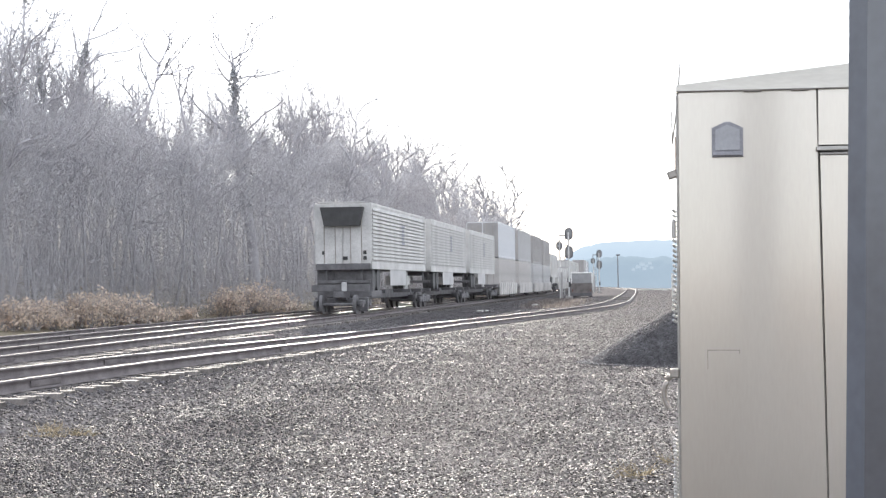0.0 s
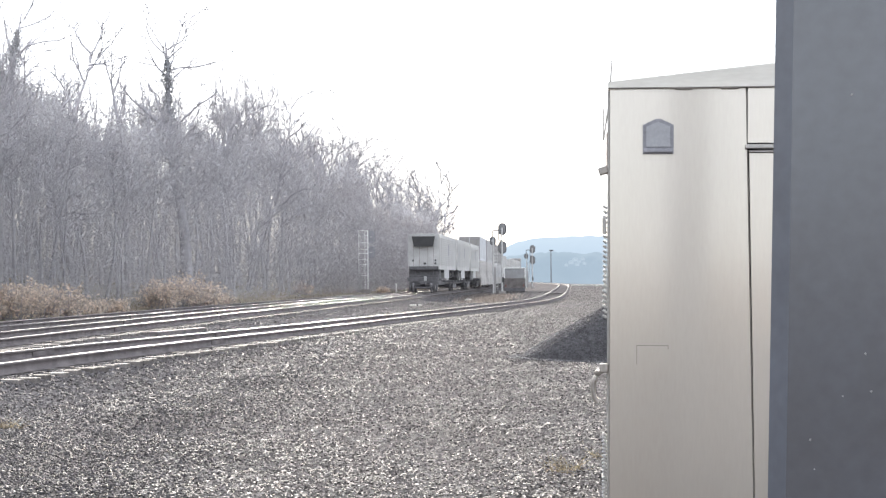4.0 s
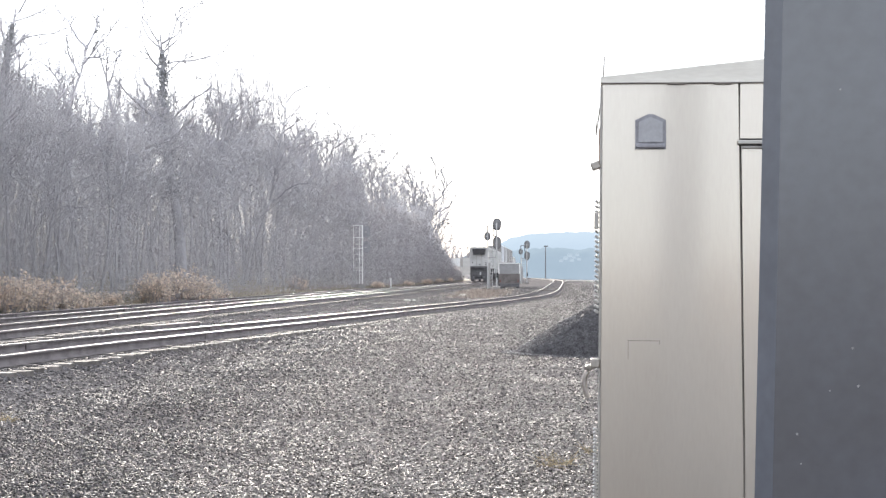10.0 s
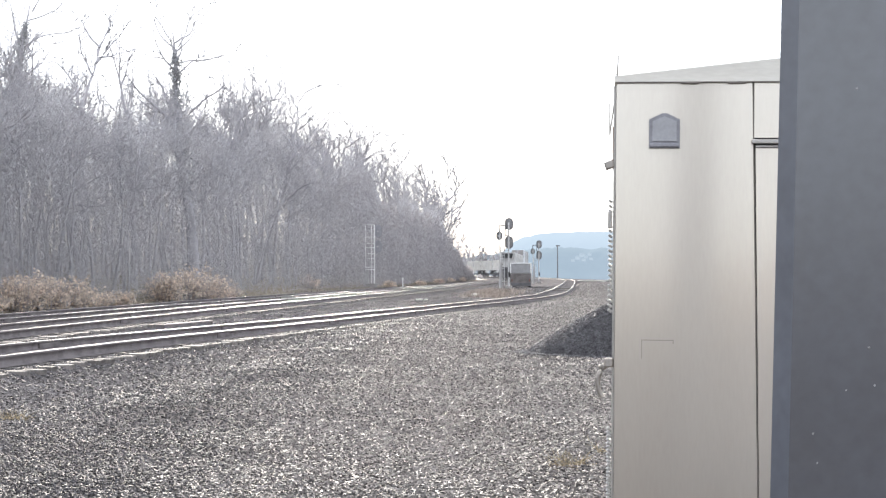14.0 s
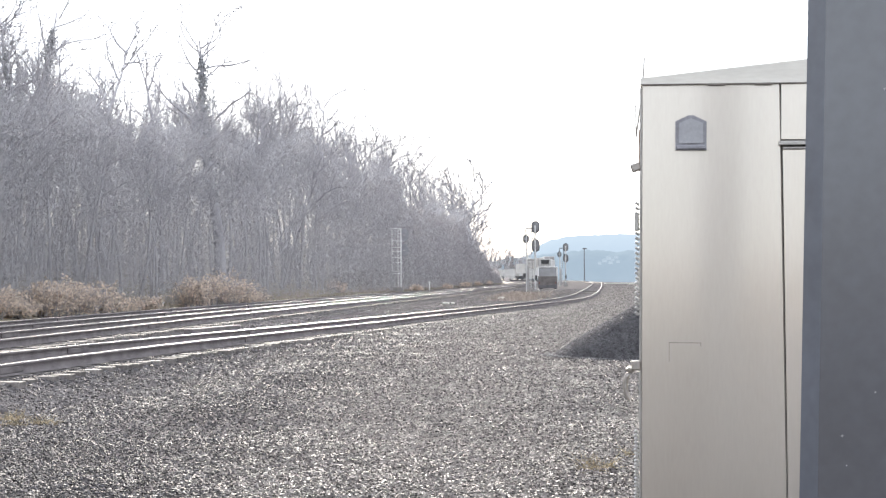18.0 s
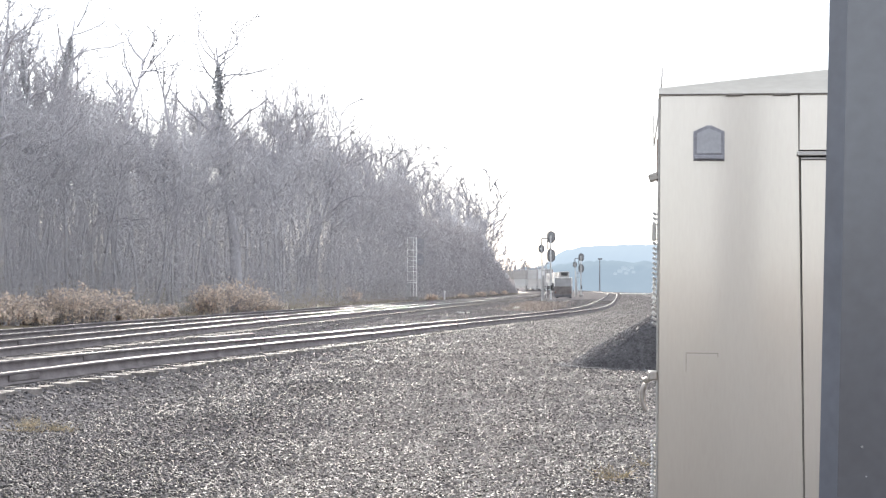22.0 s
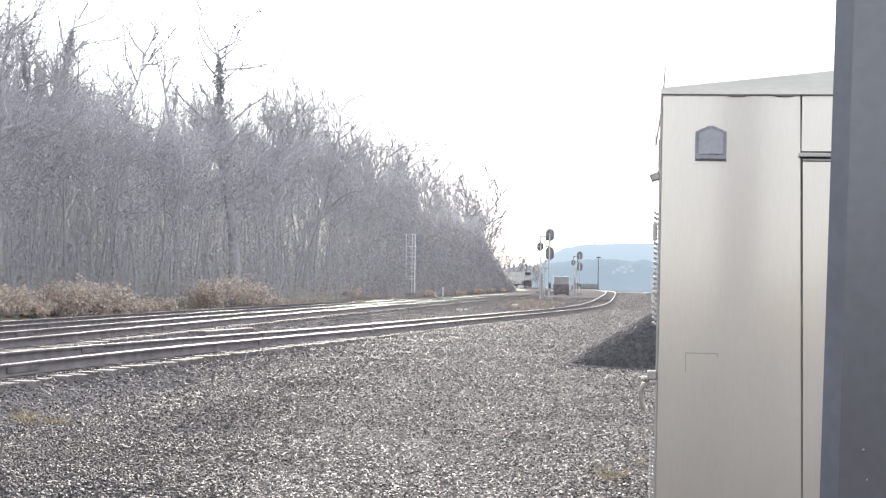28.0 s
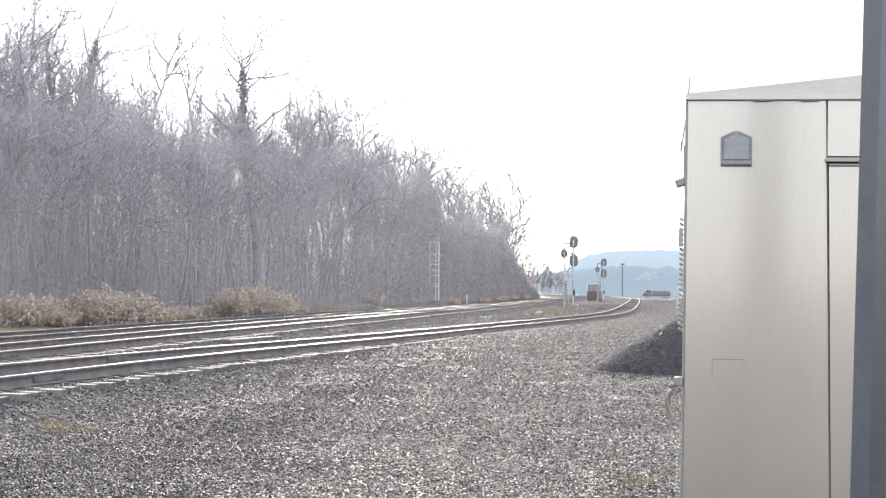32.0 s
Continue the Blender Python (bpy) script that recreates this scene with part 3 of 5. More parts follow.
def build_track(name, line, start, end, near_from, near_to, label, width=2.4, sunk=0.0):
    track = thing(name, Matrix.Identity(4), label, "railway track", "railway tracks", "structure")
    prof = [(d, float(bed_height(np.array(d)))) for d in (-width, -2.1, -1.42, -1.14, -0.88, -0.5, 0.5, 0.88, 1.14, 1.42, 2.1, width)]
    v, f = ribbon(line, start, end, 2.0, prof)
    bed = new("ballast_bed", raw_mesh("ballast_bed", v, f, M_BALLAST))
    bed.parent = track
    for sgn in (-1, 1):
        v, f = ribbon(line, start, end, 1.0, [(sgn * HALF_GAUGE + a, RAIL_Z + b) for a, b in RAIL_SECTION])
        me = raw_mesh("rail", v, f, M_RAIL)
        me.materials.append(M_RAILTOP)
        k = len(RAIL_SECTION) - 1
        me.polygons.foreach_set("material_index", np.tile([1 if j == 6 else 0 for j in range(k)], len(f) // k).astype(np.int32))
        ob = new("rail", me)
        ob.parent = track
        tagged(ob, "worn steel rail with a polished head")
        # joint bars bolted over the rail ends
        bm = bmesh.new()
        for face in (-1, 1):
            box(bm, (0.022, 0.92, 0.085), (face * 0.022, 0, -0.09), 0.004)
        joint = mesh_of("joint_bar", bm, M_RAIL)
        for k in range(7):
            p, h = line.at(near_from + 4 + k * 11.9 + (5.9 if sgn > 0 else 0), sgn * HALF_GAUGE)
            part("joint_bar", joint, None, track, at=Matrix.Translation((p.x, p.y, RAIL_Z - float(line.dip(p.y)))) @ Matrix.Rotation(-h, 4, "Z"))
    # ties: those passed nearest are pieces of their own
    bm = bmesh.new()
    box(bm, (2.59, 0.22, 0.17), (0, 0, -0.085), 0.012)
    for side in (-HALF_GAUGE, HALF_GAUGE):
        box(bm, (0.36, 0.18, 0.018), (side, 0, 0.009))
    me = mesh_of("tie", bm, M_TIE)
    r = random.Random(len(name))
    rest = bmesh.new()
    s = start + 0.3
    while s < end:
        p, h = line.at(s)
        m = Matrix.Translation((p.x, p.y, RAIL_Z - 0.185 - float(line.dip(p.y)) - sunk * float(smoothstep(62, 88, p.y)) + r.uniform(-0.012, 0.008))) @ Matrix.Rotation(-h + r.uniform(-0.02, 0.02), 4, "Z") @ Matrix.Translation((r.uniform(-0.06, 0.06), 0, 0))
        if near_from < s < near_to:
            ob = new("tie", me)
            ob.parent = track
            ob.matrix_basis = m
        elif s > near_from and s < 260:
            vs = [rest.verts.new(m @ Vector(c)) for c in ((-1.29, -0.11, 0), (1.29, -0.11, 0), (1.29, 0.11, 0), (-1.29, 0.11, 0), (-1.29, -0.11, -0.1), (1.29, -0.11, -0.1), (1.29, 0.11, -0.1), (-1.29, 0.11, -0.1))]
            for q in ((0, 1, 2, 3), (0, 4, 5, 1), (1, 5, 6, 2), (2, 6, 7, 3), (3, 7, 4, 0)):
                rest.faces.new([vs[i] for i in q])
        s += 0.53 + r.uniform(-0.035, 0.035)
    ob = part("far_ties", rest, M_TIE, track)
    tagged(ob, kind="stuff")
    return track


def shoulder_stones(r, n):
    s = 22 * (110 / 22) ** r.uniform(0, 1, n) + 18
    d = r.uniform(0.95, 3.6, n)
    pts = np.stack([np.interp(s, np.arange(len(SIDING.pts)), SIDING.pts[:, i]) for i in (0, 1)], -1)
    dr = np.stack([np.interp(s, np.arange(len(SIDING.pts)), SIDING.dirs[:, i]) for i in (0, 1)], -1)
    x, y = pts[:, 0] + dr[:, 1] * d, pts[:, 1] - dr[:, 0] * d
    z = np.maximum(bed_height(d) - dip(y), ground_z(x, y)) + 0.005
    return np.stack([x, y, z], -1)


def between_stones(r, n):
    s = 34 * (190 / 34) ** r.uniform(0, 1, n) + 18
    d = -1.4 - r.uniform(0, 1, n) * np.interp(s, [60, 110, 150], [3.4, 8.0, 9.0])
    pts = np.stack([np.interp(s, np.arange(len(SIDING.pts)), SIDING.pts[:, i]) for i in (0, 1)], -1)
    dr = np.stack([np.interp(s, np.arange(len(SIDING.pts)), SIDING.dirs[:, i]) for i in (0, 1)], -1)
    x, y = pts[:, 0] + dr[:, 1] * d, pts[:, 1] - dr[:, 0] * d
    keep = MAIN.x_at(y) + 1.5 < x
    z = np.maximum(bed_height(d) - dip(y), bed_height(x - MAIN.x_at(y)))
    return np.stack([x, y, np.maximum(z, 0.0) + 0.005], -1)[keep]


class Beside:
    """A line to the side of another, which it joins by a turnout."""
    dip = staticmethod(lambda y: -0.002)

    def __init__(self, line, side, joins):
        self.line, self.side, self.joins = line, side, joins

    def at(self, s, side=0.0):
        return self.line.at(s, side + self.side * (1 - float(smoothstep(*self.joins, s))))


build_ground()
build_track("railway_track", SIDING, 30, 490, 42, 130, "siding track with weathered wooden ties on grey ballast", sunk=0.07)
build_track("railway_track", MAIN, 30, 1150, 48, 110, "main line track on dark ballast beneath the train", 2.2)
build_track("railway_track", Beside(MAIN, -3.05, (128, 205)), 30, 205, 60, 110, "outer main line track along the foot of the wooded bank", 2.2)


# ---------------------------------------------------------------- the aluminium equipment house and the painted post
def build_cabinet():
    m = pose(1.095, 8.0, 0.0, -0.9, 0.5, -8.5)
    cab = thing("equipment_house", m, "brushed aluminium railway equipment house with a sloping roof", "equipment cabinet")
    H, W, D = 2.597, 1.9, 1.6          # height at the low end of the wall, width, depth
    T = 0.035
    rise = 0.02
    # front wall: panel, seam, door leaf under a header

    def slant(z):       # the door's edge is a little out of plumb
        return 0.7 + 0.0165 * (H - z)

    bm = bmesh.new()
    sheet(bm, [(0.0, -0.2), (slant(-0.2), -0.2), (slant(H), H), (0.0, H)], T)
    part("front_panel", bm, M_ALU, cab, at=Matrix.Translation((0, T / 2, 0)))
    bm = bmesh.new()
    sheet(bm, [(slant(-0.2), -0.2), (slant(-0.2) + 0.007, -0.2), (slant(H) + 0.006, H), (slant(H), H)], 0.01)
    part("seam", bm, M_SEAM, cab, "dark door seam", at=Matrix.Translation((0, 0.008, 0)))
    bm = bmesh.new()
    box(bm, (W - 0.711, T, 0.29), (0.711 + (W - 0.711) / 2, T / 2, H - 0.145))
    part("transom_panel", bm, M_ALU, cab)
    bm = bmesh.new()
    box(bm, (W - 0.704, 0.05, 0.022), (0.697 + (W - 0.704) / 2, -0.012, H - 0.312), 0.004)
    box(bm, (W - 0.717, 0.03, 0.012), (0.717 + (W - 0.717) / 2, -0.006, H - 0.336), 0.003)
    part("drip_rail", bm, M_ALU_DARK, cab, "dull grey drip rail over the door")
    door = bmesh.new()
    sheet(door, [(slant(0.03) + 0.008, 0.03), (1.663, 0.03), (1.663, H - 0.345), (slant(H - 0.345) + 0.012, H - 0.345)], T)
    bmesh.ops.translate(door, vec=(0, 0.012, 0), verts=door.verts[:])
    part("door", door, M_ALU, cab)
    bm = bmesh.new()
    box(bm, (W - 1.69, T, H - 0.3), (1.69 + (W - 1.69) / 2, T / 2, (H - 0.3) / 2))
    part("front_panel", bm, M_ALU, cab)
    for x0, nm in ((T / 2, "side_wall"), (W - T / 2, "side_wall")):
        bm = bmesh.new()
        box(bm, (T, D - T, H + 0.2), (x0, T + (D - T) / 2, H / 2 - 0.1))
        part(nm, bm, M_ALU, cab)
    bm = bmesh.new()
    box(bm, (W - 2 * T, T, H + 0.2), (W / 2, D - T / 2, H / 2 - 0.1))
    part("rear_wall", bm, M_ALU, cab)
    # roof: a wedge that climbs away from the low corner
    bm = bmesh.new()
    sheet(bm, [(-0.012, H + 0.001), (W + 0.01, H + 0.004), (W + 0.01, H + 0.235), (-0.012, H + 0.034)], D + 0.03)
    part("roof", bm, M_ALU_ROOF, cab, "duller aluminium roof fascia", at=Matrix.Translation((0, D / 2, 0)))
    bm = bmesh.new()
    box(bm, (W + 0.02, 0.01, 0.006), (W / 2, -0.014, H + 0.0), 0.001)
    for x in (0.38, 0.62, 1.2):
        box(bm, (0.09, 0.012, 0.009), (x, -0.016, H - 0.004), 0.002)
    part("roof_flashing", bm, M_SEAM, cab, "dark caulked roof joint")
    # small vent with a gabled hood
    bm = bmesh.new()
    sheet(bm, [(-0.08, -0.09), (0.08, -0.09), (0.08, 0.06), (0.012, 0.092), (-0.012, 0.092), (-0.08, 0.06)], 0.02)
    vent = part("vent_cover", bm, M_VENT, cab, "small grey gabled vent cover", at=Matrix.Translation((0.25, -0.01, 2.342)))
    bm = bmesh.new()
    sheet(bm, [(-0.062, -0.055), (0.062, -0.055), (0.062, 0.05), (0.0, 0.076), (-0.062, 0.05)], 0.012)
    part("vent_face", bm, M_VENT_FACE, vent, at=Matrix.Translation((0, -0.011, 0)))
    bm = bmesh.new()
    box(bm, (0.15, 0.02, 0.02), (0, -0.015, -0.075), 0.004)
    part("vent_lip", bm, M_VENT, vent)
    # scribed outline of a removed plate
    bm = bmesh.new()
    box(bm, (0.165, 0.003, 0.004), (0.22, -0.001, 1.252))
    box(bm, (0.003, 0.003, 0.1), (0.14, -0.001, 1.204))
    box(bm, (0.004, 0.003, 0.02), (0.302, -0.001, 1.244))
    part("scribed_mark", bm, M_STAIN, cab, "faint scribed outline of a removed plate")
    # along the outer corner: corner strip, studs, latch, bracket lamp and aerial
    bm = bmesh.new()
    box(bm, (0.014, 0.03, H - 0.02), (-0.0075, 0.05, H / 2), 0.003)
    part("corner_strip", bm, M_ALU_DARK, cab)
    bm = bmesh.new()
    rod(bm, (-0.019, 0.06, -0.004), (-0.036, 0.05, 0.008), 0.0085, 0.007, 6)
    knuckle = mesh_of("hinge_knuckle", bm, M_SILVER)
    for z in [1.4 + i * 0.0262 for i in range(23)] + [0.42 + i * 0.019 for i in range(20)]:
        part("hinge_knuckle", knuckle, None, cab, at=Matrix.Translation((0, 0, z)))
    bm = bmesh.new()
    box(bm, (0.05, 0.05, 0.05), (-0.03, 0.05, 1.13), 0.008)
    box(bm, (0.03, 0.03, 0.02), (-0.07, 0.045, 1.11), 0.006, Matrix.Rotation(radians(-35), 4, "Y"))
    part("latch_plate", bm, M_STEEL, cab)
    ang = [radians(100 + 130 * i / 12) for i in range(13)]
    way = np.array([[(-0.012 + 0.075 * math.cos(q), 0.05, 1.025 + 0.1 * math.sin(q)) for q in ang]])
    v, f = tubes([(way, np.full((1, 13), 0.0135))], 8)
    part("latch_handle", raw_mesh("latch_handle", v, f, M_STEEL), None, cab, "curved steel latch handle with a padlock")
    bm = bmesh.new()
    box(bm, (0.05, 0.06, 0.04), (-0.035, 0.06, 2.17), 0.006, Matrix.Rotation(radians(-20), 4, "Y"))
    part("bracket_lamp", bm, M_STEEL, cab, "small bracket lamp on a bent arm")
    bm = bmesh.new()
    rod(bm, (-0.035, 0.06, 2.33), (-0.006, 0.06, 2.54), 0.004)
    part("stay_wire", bm, M_STEEL, cab)
    bm = bmesh.new()
    rod(bm, (-0.035, 0.06, 2.33), (-0.036, 0.06, 2.5), 0.003)
    part("stay_wire", bm, M_STEEL, cab)
    bm = bmesh.new()
    box(bm, (0.012, 0.03, 0.22), (-0.014, 0.06, 2.26), 0.003)
    part("bracket_strap", bm, M_COPPER, cab, "rust-brown strap behind the bracket lamp")
    bm = bmesh.new()
    box(bm, (0.022, 0.05, 0.09), (-0.03, 0.06, 1.88), 0.004)
    part("conduit_box", bm, M_ALU_DARK, cab, "small grey conduit box")
    bm = bmesh.new()
    rod(bm, (0.0, 0.06, H + 0.02), (0.008, 0.06, H + 0.155), 0.005, 0.003, 6)
    part("aerial", bm, M_STEEL, cab, "thin whip aerial")
    return cab


def build_post():
    m = pose(0.787, 3.4, 0.0, 0, 1.45, -15.5)
    post = thing("steel_post", m, "dark blue-grey painted steel post with chipped paint", "post")
    bm = bmesh.new()
    box(bm, (0.32, 0.2, 4.6), (0.16, 0.1, 2.25))
    bmesh.ops.bevel(bm, geom=[e for e in bm.edges if abs(e.verts[0].co.z - e.verts[1].co.z) > 1], offset=0.04, segments=1, affect="EDGES")
    bm.normal_update()
    for face in bm.faces:       # the rounded corner is a bluer, slightly paler strip
        face.material_index = int(face.normal.x < -0.1 and face.normal.y < -0.1)
    part("shaft", bm, [M_POST, M_POST_EDGE], post)
    r = random.Random(9)
    bm = bmesh.new()
    for i in range(9):
        x, z = r.uniform(0.07, 0.26), r.uniform(0.9, 2.1)
        s = r.uniform(0.0015, 0.0035)
        rod(bm, (x, 0.0005, z), (x + s, -0.0006, z + s), s, s * 0.6, 6)
    tagged(part("chipped_paint", bm, M_SPECK, post, "tiny pale paint chips"), kind="stuff")
    return post


build_cabinet()
build_post()


# ---------------------------------------------------------------- stone heap
def build_heap():
    r = np.random.RandomState(3)
    cx, cy = 4.9, 31.2

    def top(x, y):
        d = np.hypot((x - cx) / 2.35, (y - cy) / 2.25)
        return 1.36 * np.clip(1 - d, 0, 1) ** 0.9 + 0.0

    xs = np.linspace(cx - 2.5, cx + 3, 46)
    ys = np.linspace(cy - 2.4, cy + 2.4, 44)
    gx, gy = np.meshgrid(xs, ys)
    gz = top(gx, gy) + r.uniform(-0.03, 0.03, gx.shape) - np.where(top(gx, gy) > 0.12, 0.05, 0.3)
    idx = np.arange(gx.size).reshape(gx.shape)
    faces = np.stack([idx[:-1, :-1], idx[:-1, 1:], idx[1:, 1:], idx[1:, :-1]], -1).reshape(-1, 4)
    heap = new("stone_heap", raw_mesh("stone_heap", np.stack([gx, gy, gz], -1).reshape(-1, 3), faces, M_PILE))
    tagged(heap, "heap of dark crushed stone beside the yard", "stone heap")

    def place(rr, n):
        a, d = rr.uniform(0, 6.283, n), np.sqrt(rr.uniform(0, 1.0, n)) + np.abs(rr.normal(0, 0.07, n))
        x, y = cx + 2.35 * d * np.cos(a), cy + 2.2 * d * np.sin(a)
        return np.stack([x, y, np.maximum(top(x, y), 0.0) + 0.005], -1)

    stones("loose_stone_cover", 36000, place, 0.008, 0.018, M_PILE, "dark crushed stones of the heap", heap, 8)


build_heap()


# ---------------------------------------------------------------- signals
def oval(bm, w, h, depth, at):
    pts = []
    r = w / 2
    for i in range(24):
        a = 2 * math.pi * i / 24
        pts.append((r * math.cos(a), r * math.sin(a) + (h / 2 - r) * (1 if math.sin(a) >= 0 else -1)))
    vs = sheet(bm, pts, depth)
    bmesh.ops.translate(bm, vec=at, verts=vs)


def signal_head(parent, w, h, at, lamps, paint=None):
    bm = bmesh.new()
    oval(bm, w, h, 0.03, at)
    head = part("target_plate", bm, paint or M_RIM, parent, "oval dark grey signal target")
    bm = bmesh.new()
    oval(bm, w * 0.74, h * 0.8, 0.16, (at[0], at[1] - 0.06, at[2]))
    part("lamp_housing", bm, paint or M_TARGET, head, "grey rounded lamp housing")
    for u, v in lamps:
        bm = bmesh.new()
        p = Vector((at[0] + u * w, at[1], at[2] + v * h))
        rod(bm, p + Vector((0, 0.28, 0)), p + Vector((0, 0.1, 0)), 0.075, 0.07, 10, False)
        part("lamp_hood", bm, paint or M_TARGET, head)
    bm = bmesh.new()
    box(bm, (0.2, 0.16, 0.1), (at[0] - 0.05, at[1] - 0.2, at[2] - 0.02), 0.01)
    part("mount_clamp", bm, M_SILVER, head)


def ladder(parent, x0, x1, y, z0, z1, step=0.3, name="ladder"):
    for x in (x0, x1):
        bm = bmesh.new()
        rod(bm, (x, y, z0), (x, y, z1), 0.034, None, 6)
        part("ladder_rail", bm, M_SILVER, parent)
    z = z0 + step
    while z < z1:
        bm = bmesh.new()
        rod(bm, (x0, y, z), (x1, y, z), 0.024, None, 6)
        part("ladder_rung", bm, M_SILVER, parent)
        z += step


def build_signal(x, y, s, label, turn):
    """Two masts: a tall one with two oval targets, a shorter one with a single target, tied by platforms and a ladder."""
    sig = thing("railway_signal", pose(x, y, 0, 0, 0, turn), label, "railway signal", "mast signals")
    bm = bmesh.new()
    box(bm, (0.7, 0.7, 0.3), (0, 0, 0.15), 0.03)
    part("concrete_footing", bm, M_OLD_CONCRETE, sig)
    bm = bmesh.new()
    rod(bm, (0, 0, 0.2), (0, 0, 6.5 * s), 0.09, 0.075, 10)
    part("mast", bm, M_SILVER, sig)
    bm = bmesh.new()
    rod(bm, (-0.86, 0, 0.0), (-0.86, 0, 5.75 * s), 0.06, 0.055, 10)
    part("mast", bm, M_SILVER, sig)
    lamps = [(0, 0.32), (0, 0), (0, -0.32), (-0.3, 0), (0.3, 0)]
    signal_head(sig, 0.82, 1.2, (0.04, 0.26, 6.35 * s), lamps)
    signal_head(sig, 0.82, 1.25, (0.04, 0.26, 4.55 * s), lamps)
    signal_head(sig, 0.62, 0.84, (-0.9, 0.24, 5.2 * s), lamps[:3])
    for z in (3.1, 3.75, 4.1):
        bm = bmesh.new()
        box(bm, (0.86, 0.05, 0.04), (-0.43, 0, z * s), 0.004)
        part("cross_brace", bm, M_TARGET, sig)
    bm = bmesh.new()
    for a, b in (((-0.9, -0.1, 6.2), (-0.32, -0.1, 6.2)), ((-0.32, -0.1, 6.2), (-0.32, -0.1, 5.2)), ((-0.9, -0.1, 6.2), (-0.9, -0.1, 5.6)), ((-0.32, -0.1, 5.2), (0, -0.1, 5.2))):
        rod(bm, Vector((a[0], a[1], a[2] * s)), Vector((b[0], b[1], b[2] * s)), 0.055, None, 6)
    part("guard_rail", bm, M_RIM, sig)
    ladder(sig, -0.78, -0.42, 0.1, 0.4, 4.2 * s, 0.32)
    bm = bmesh.new()
    box(bm, (0.28, 0.3, 2.5), (-0.74, 0.16, 1.35), 0.02)
    part("relay_case", bm, M_DARKBOX, sig, "slim brown-grey relay case at the foot")
    bm = bmesh.new()
    box(bm, (0.2, 0.14, 0.5), (0.08, -0.1, 1.4), 0.02)
    part("junction_box", bm, M_BLACK, sig)
    return sig


build_signal(10.32, 150, 1.0, "silver twin-mast railway signal with oval dark targets", -4)
build_signal(20.35, 230, 0.92, "silver twin-mast railway signal standing farther along the line", -4)


def build_ladder_signal():
    sig = thing("railway_signal", pose(-3.25, 154, 0.0, 0, 0, 0), "silver lattice signal mast with a ladder against the woods", "railway signal", "mast signals")
    bm = bmesh.new()
    box(bm, (1.3, 0.9, 0.9), (0, 0, 0.05), 0.03)
    part("concrete_footing", bm, M_OLD_CONCRETE, sig)
    for x, z0, thick in ((-0.48, 2.1, 0.08), (0.42, 0.45, 0.11)):
        bm = bmesh.new()
        box(bm, (thick, thick, 6.4 - z0), (x, 0, (6.4 + z0) / 2), 0.01)
        part("mast", bm, M_PALE_STEEL, sig)
    for i in range(15):
        bm = bmesh.new()
        rod(bm, (0.12, 0, 1.2 + i * 0.36), (0.37, 0, 1.2 + i * 0.36), 0.016, None, 6)
        part("ladder_rung", bm, M_PALE_STEEL, sig)
    for z in (6.37, 4.1, 3.5, 3.0, 2.12):
        bm = bmesh.new()
        box(bm, (0.82, 0.05, 0.06), (-0.03, 0, z), 0.004)
        part("crossbar", bm, M_PALE_STEEL, sig)
    for z in (5.15, 4.5, 1.9):
        bm = bmesh.new()
        box(bm, (1.0, 0.5, 0.05), (-0.03, 0.1, z), 0.006)
        part("platform", bm, M_PALE_STEEL, sig)
    bm = bmesh.new()
    rod(bm, (0.12, 0, 0.5), (0.12, 0, 6.3), 0.03, None, 8)
    part("ladder_rail", bm, M_PALE_STEEL, sig)
    lamps = [(0, 0.32), (0, 0), (0, -0.32), (-0.3, 0), (0.3, 0)]
    signal_head(sig, 0.8, 1.2, (0.78, 0.3, 5.75), lamps, M_DULL)
    signal_head(sig, 0.8, 1.2, (0.78, 0.3, 4.2), lamps, M_DULL)
    bm = bmesh.new()
    box(bm, (0.5, 0.4, 1.9), (-0.42, 0.2, 1.2), 0.02)
    part("relay_case", bm, M_GREYBOX, sig)


build_ladder_signal()


def build_lamp_pole():
    pole = thing("yard_lamp", pose(43.3, 430, 0.0), "tall thin yard lamp pole with a flat floodlight head", "street lamp")
    bm = bmesh.new()
    rod(bm, (0, 0, -1), (0, 0, 9.0), 0.17, 0.11, 10)
    part("pole", bm, M_UNDER, pole)
    bm = bmesh.new()
    box(bm, (1.1, 0.5, 0.35), (0.1, 0, 9.1), 0.05)
    part("floodlight", bm, M_UNDER, pole)


build_lamp_pole()


def build_marker():
    post = thing("marker_post", pose(20.4, 150, 0), "weathered grey marker post standing in the yard", "post")
    bm = bmesh.new()
    box(bm, (0.24, 0.2, 2.3), (0, 0, 1.15), 0.03)
    part("shaft", bm, M_PAVED, post)
    bm = bmesh.new()
    box(bm, (0.3, 0.26, 0.08), (0, 0, 2.34), 0.02)
    part("cap", bm, M_GREYBOX, post)


build_marker()


def build_milepost():
    y = 190.0
    for _ in range(30):
        y += (0.0 - (MAIN.x_at(y) - 7.4)) * 5.0
    post = thing("milepost", pose(0.0, y, 0.0), "small white post at the foot of the bank", "post")
    bm = bmesh.new()
    box(bm, (0.13, 0.13, 1.0), (0, 0, 0.5), 0.02)
    part("shaft", bm, M_PALE_STEEL, post)
    bm = bmesh.new()
    box(bm, (0.2, 0.06, 0.22), (0, -0.06, 0.95), 0.01)
    part("plate", bm, M_PALE_STEEL, post)


build_milepost()


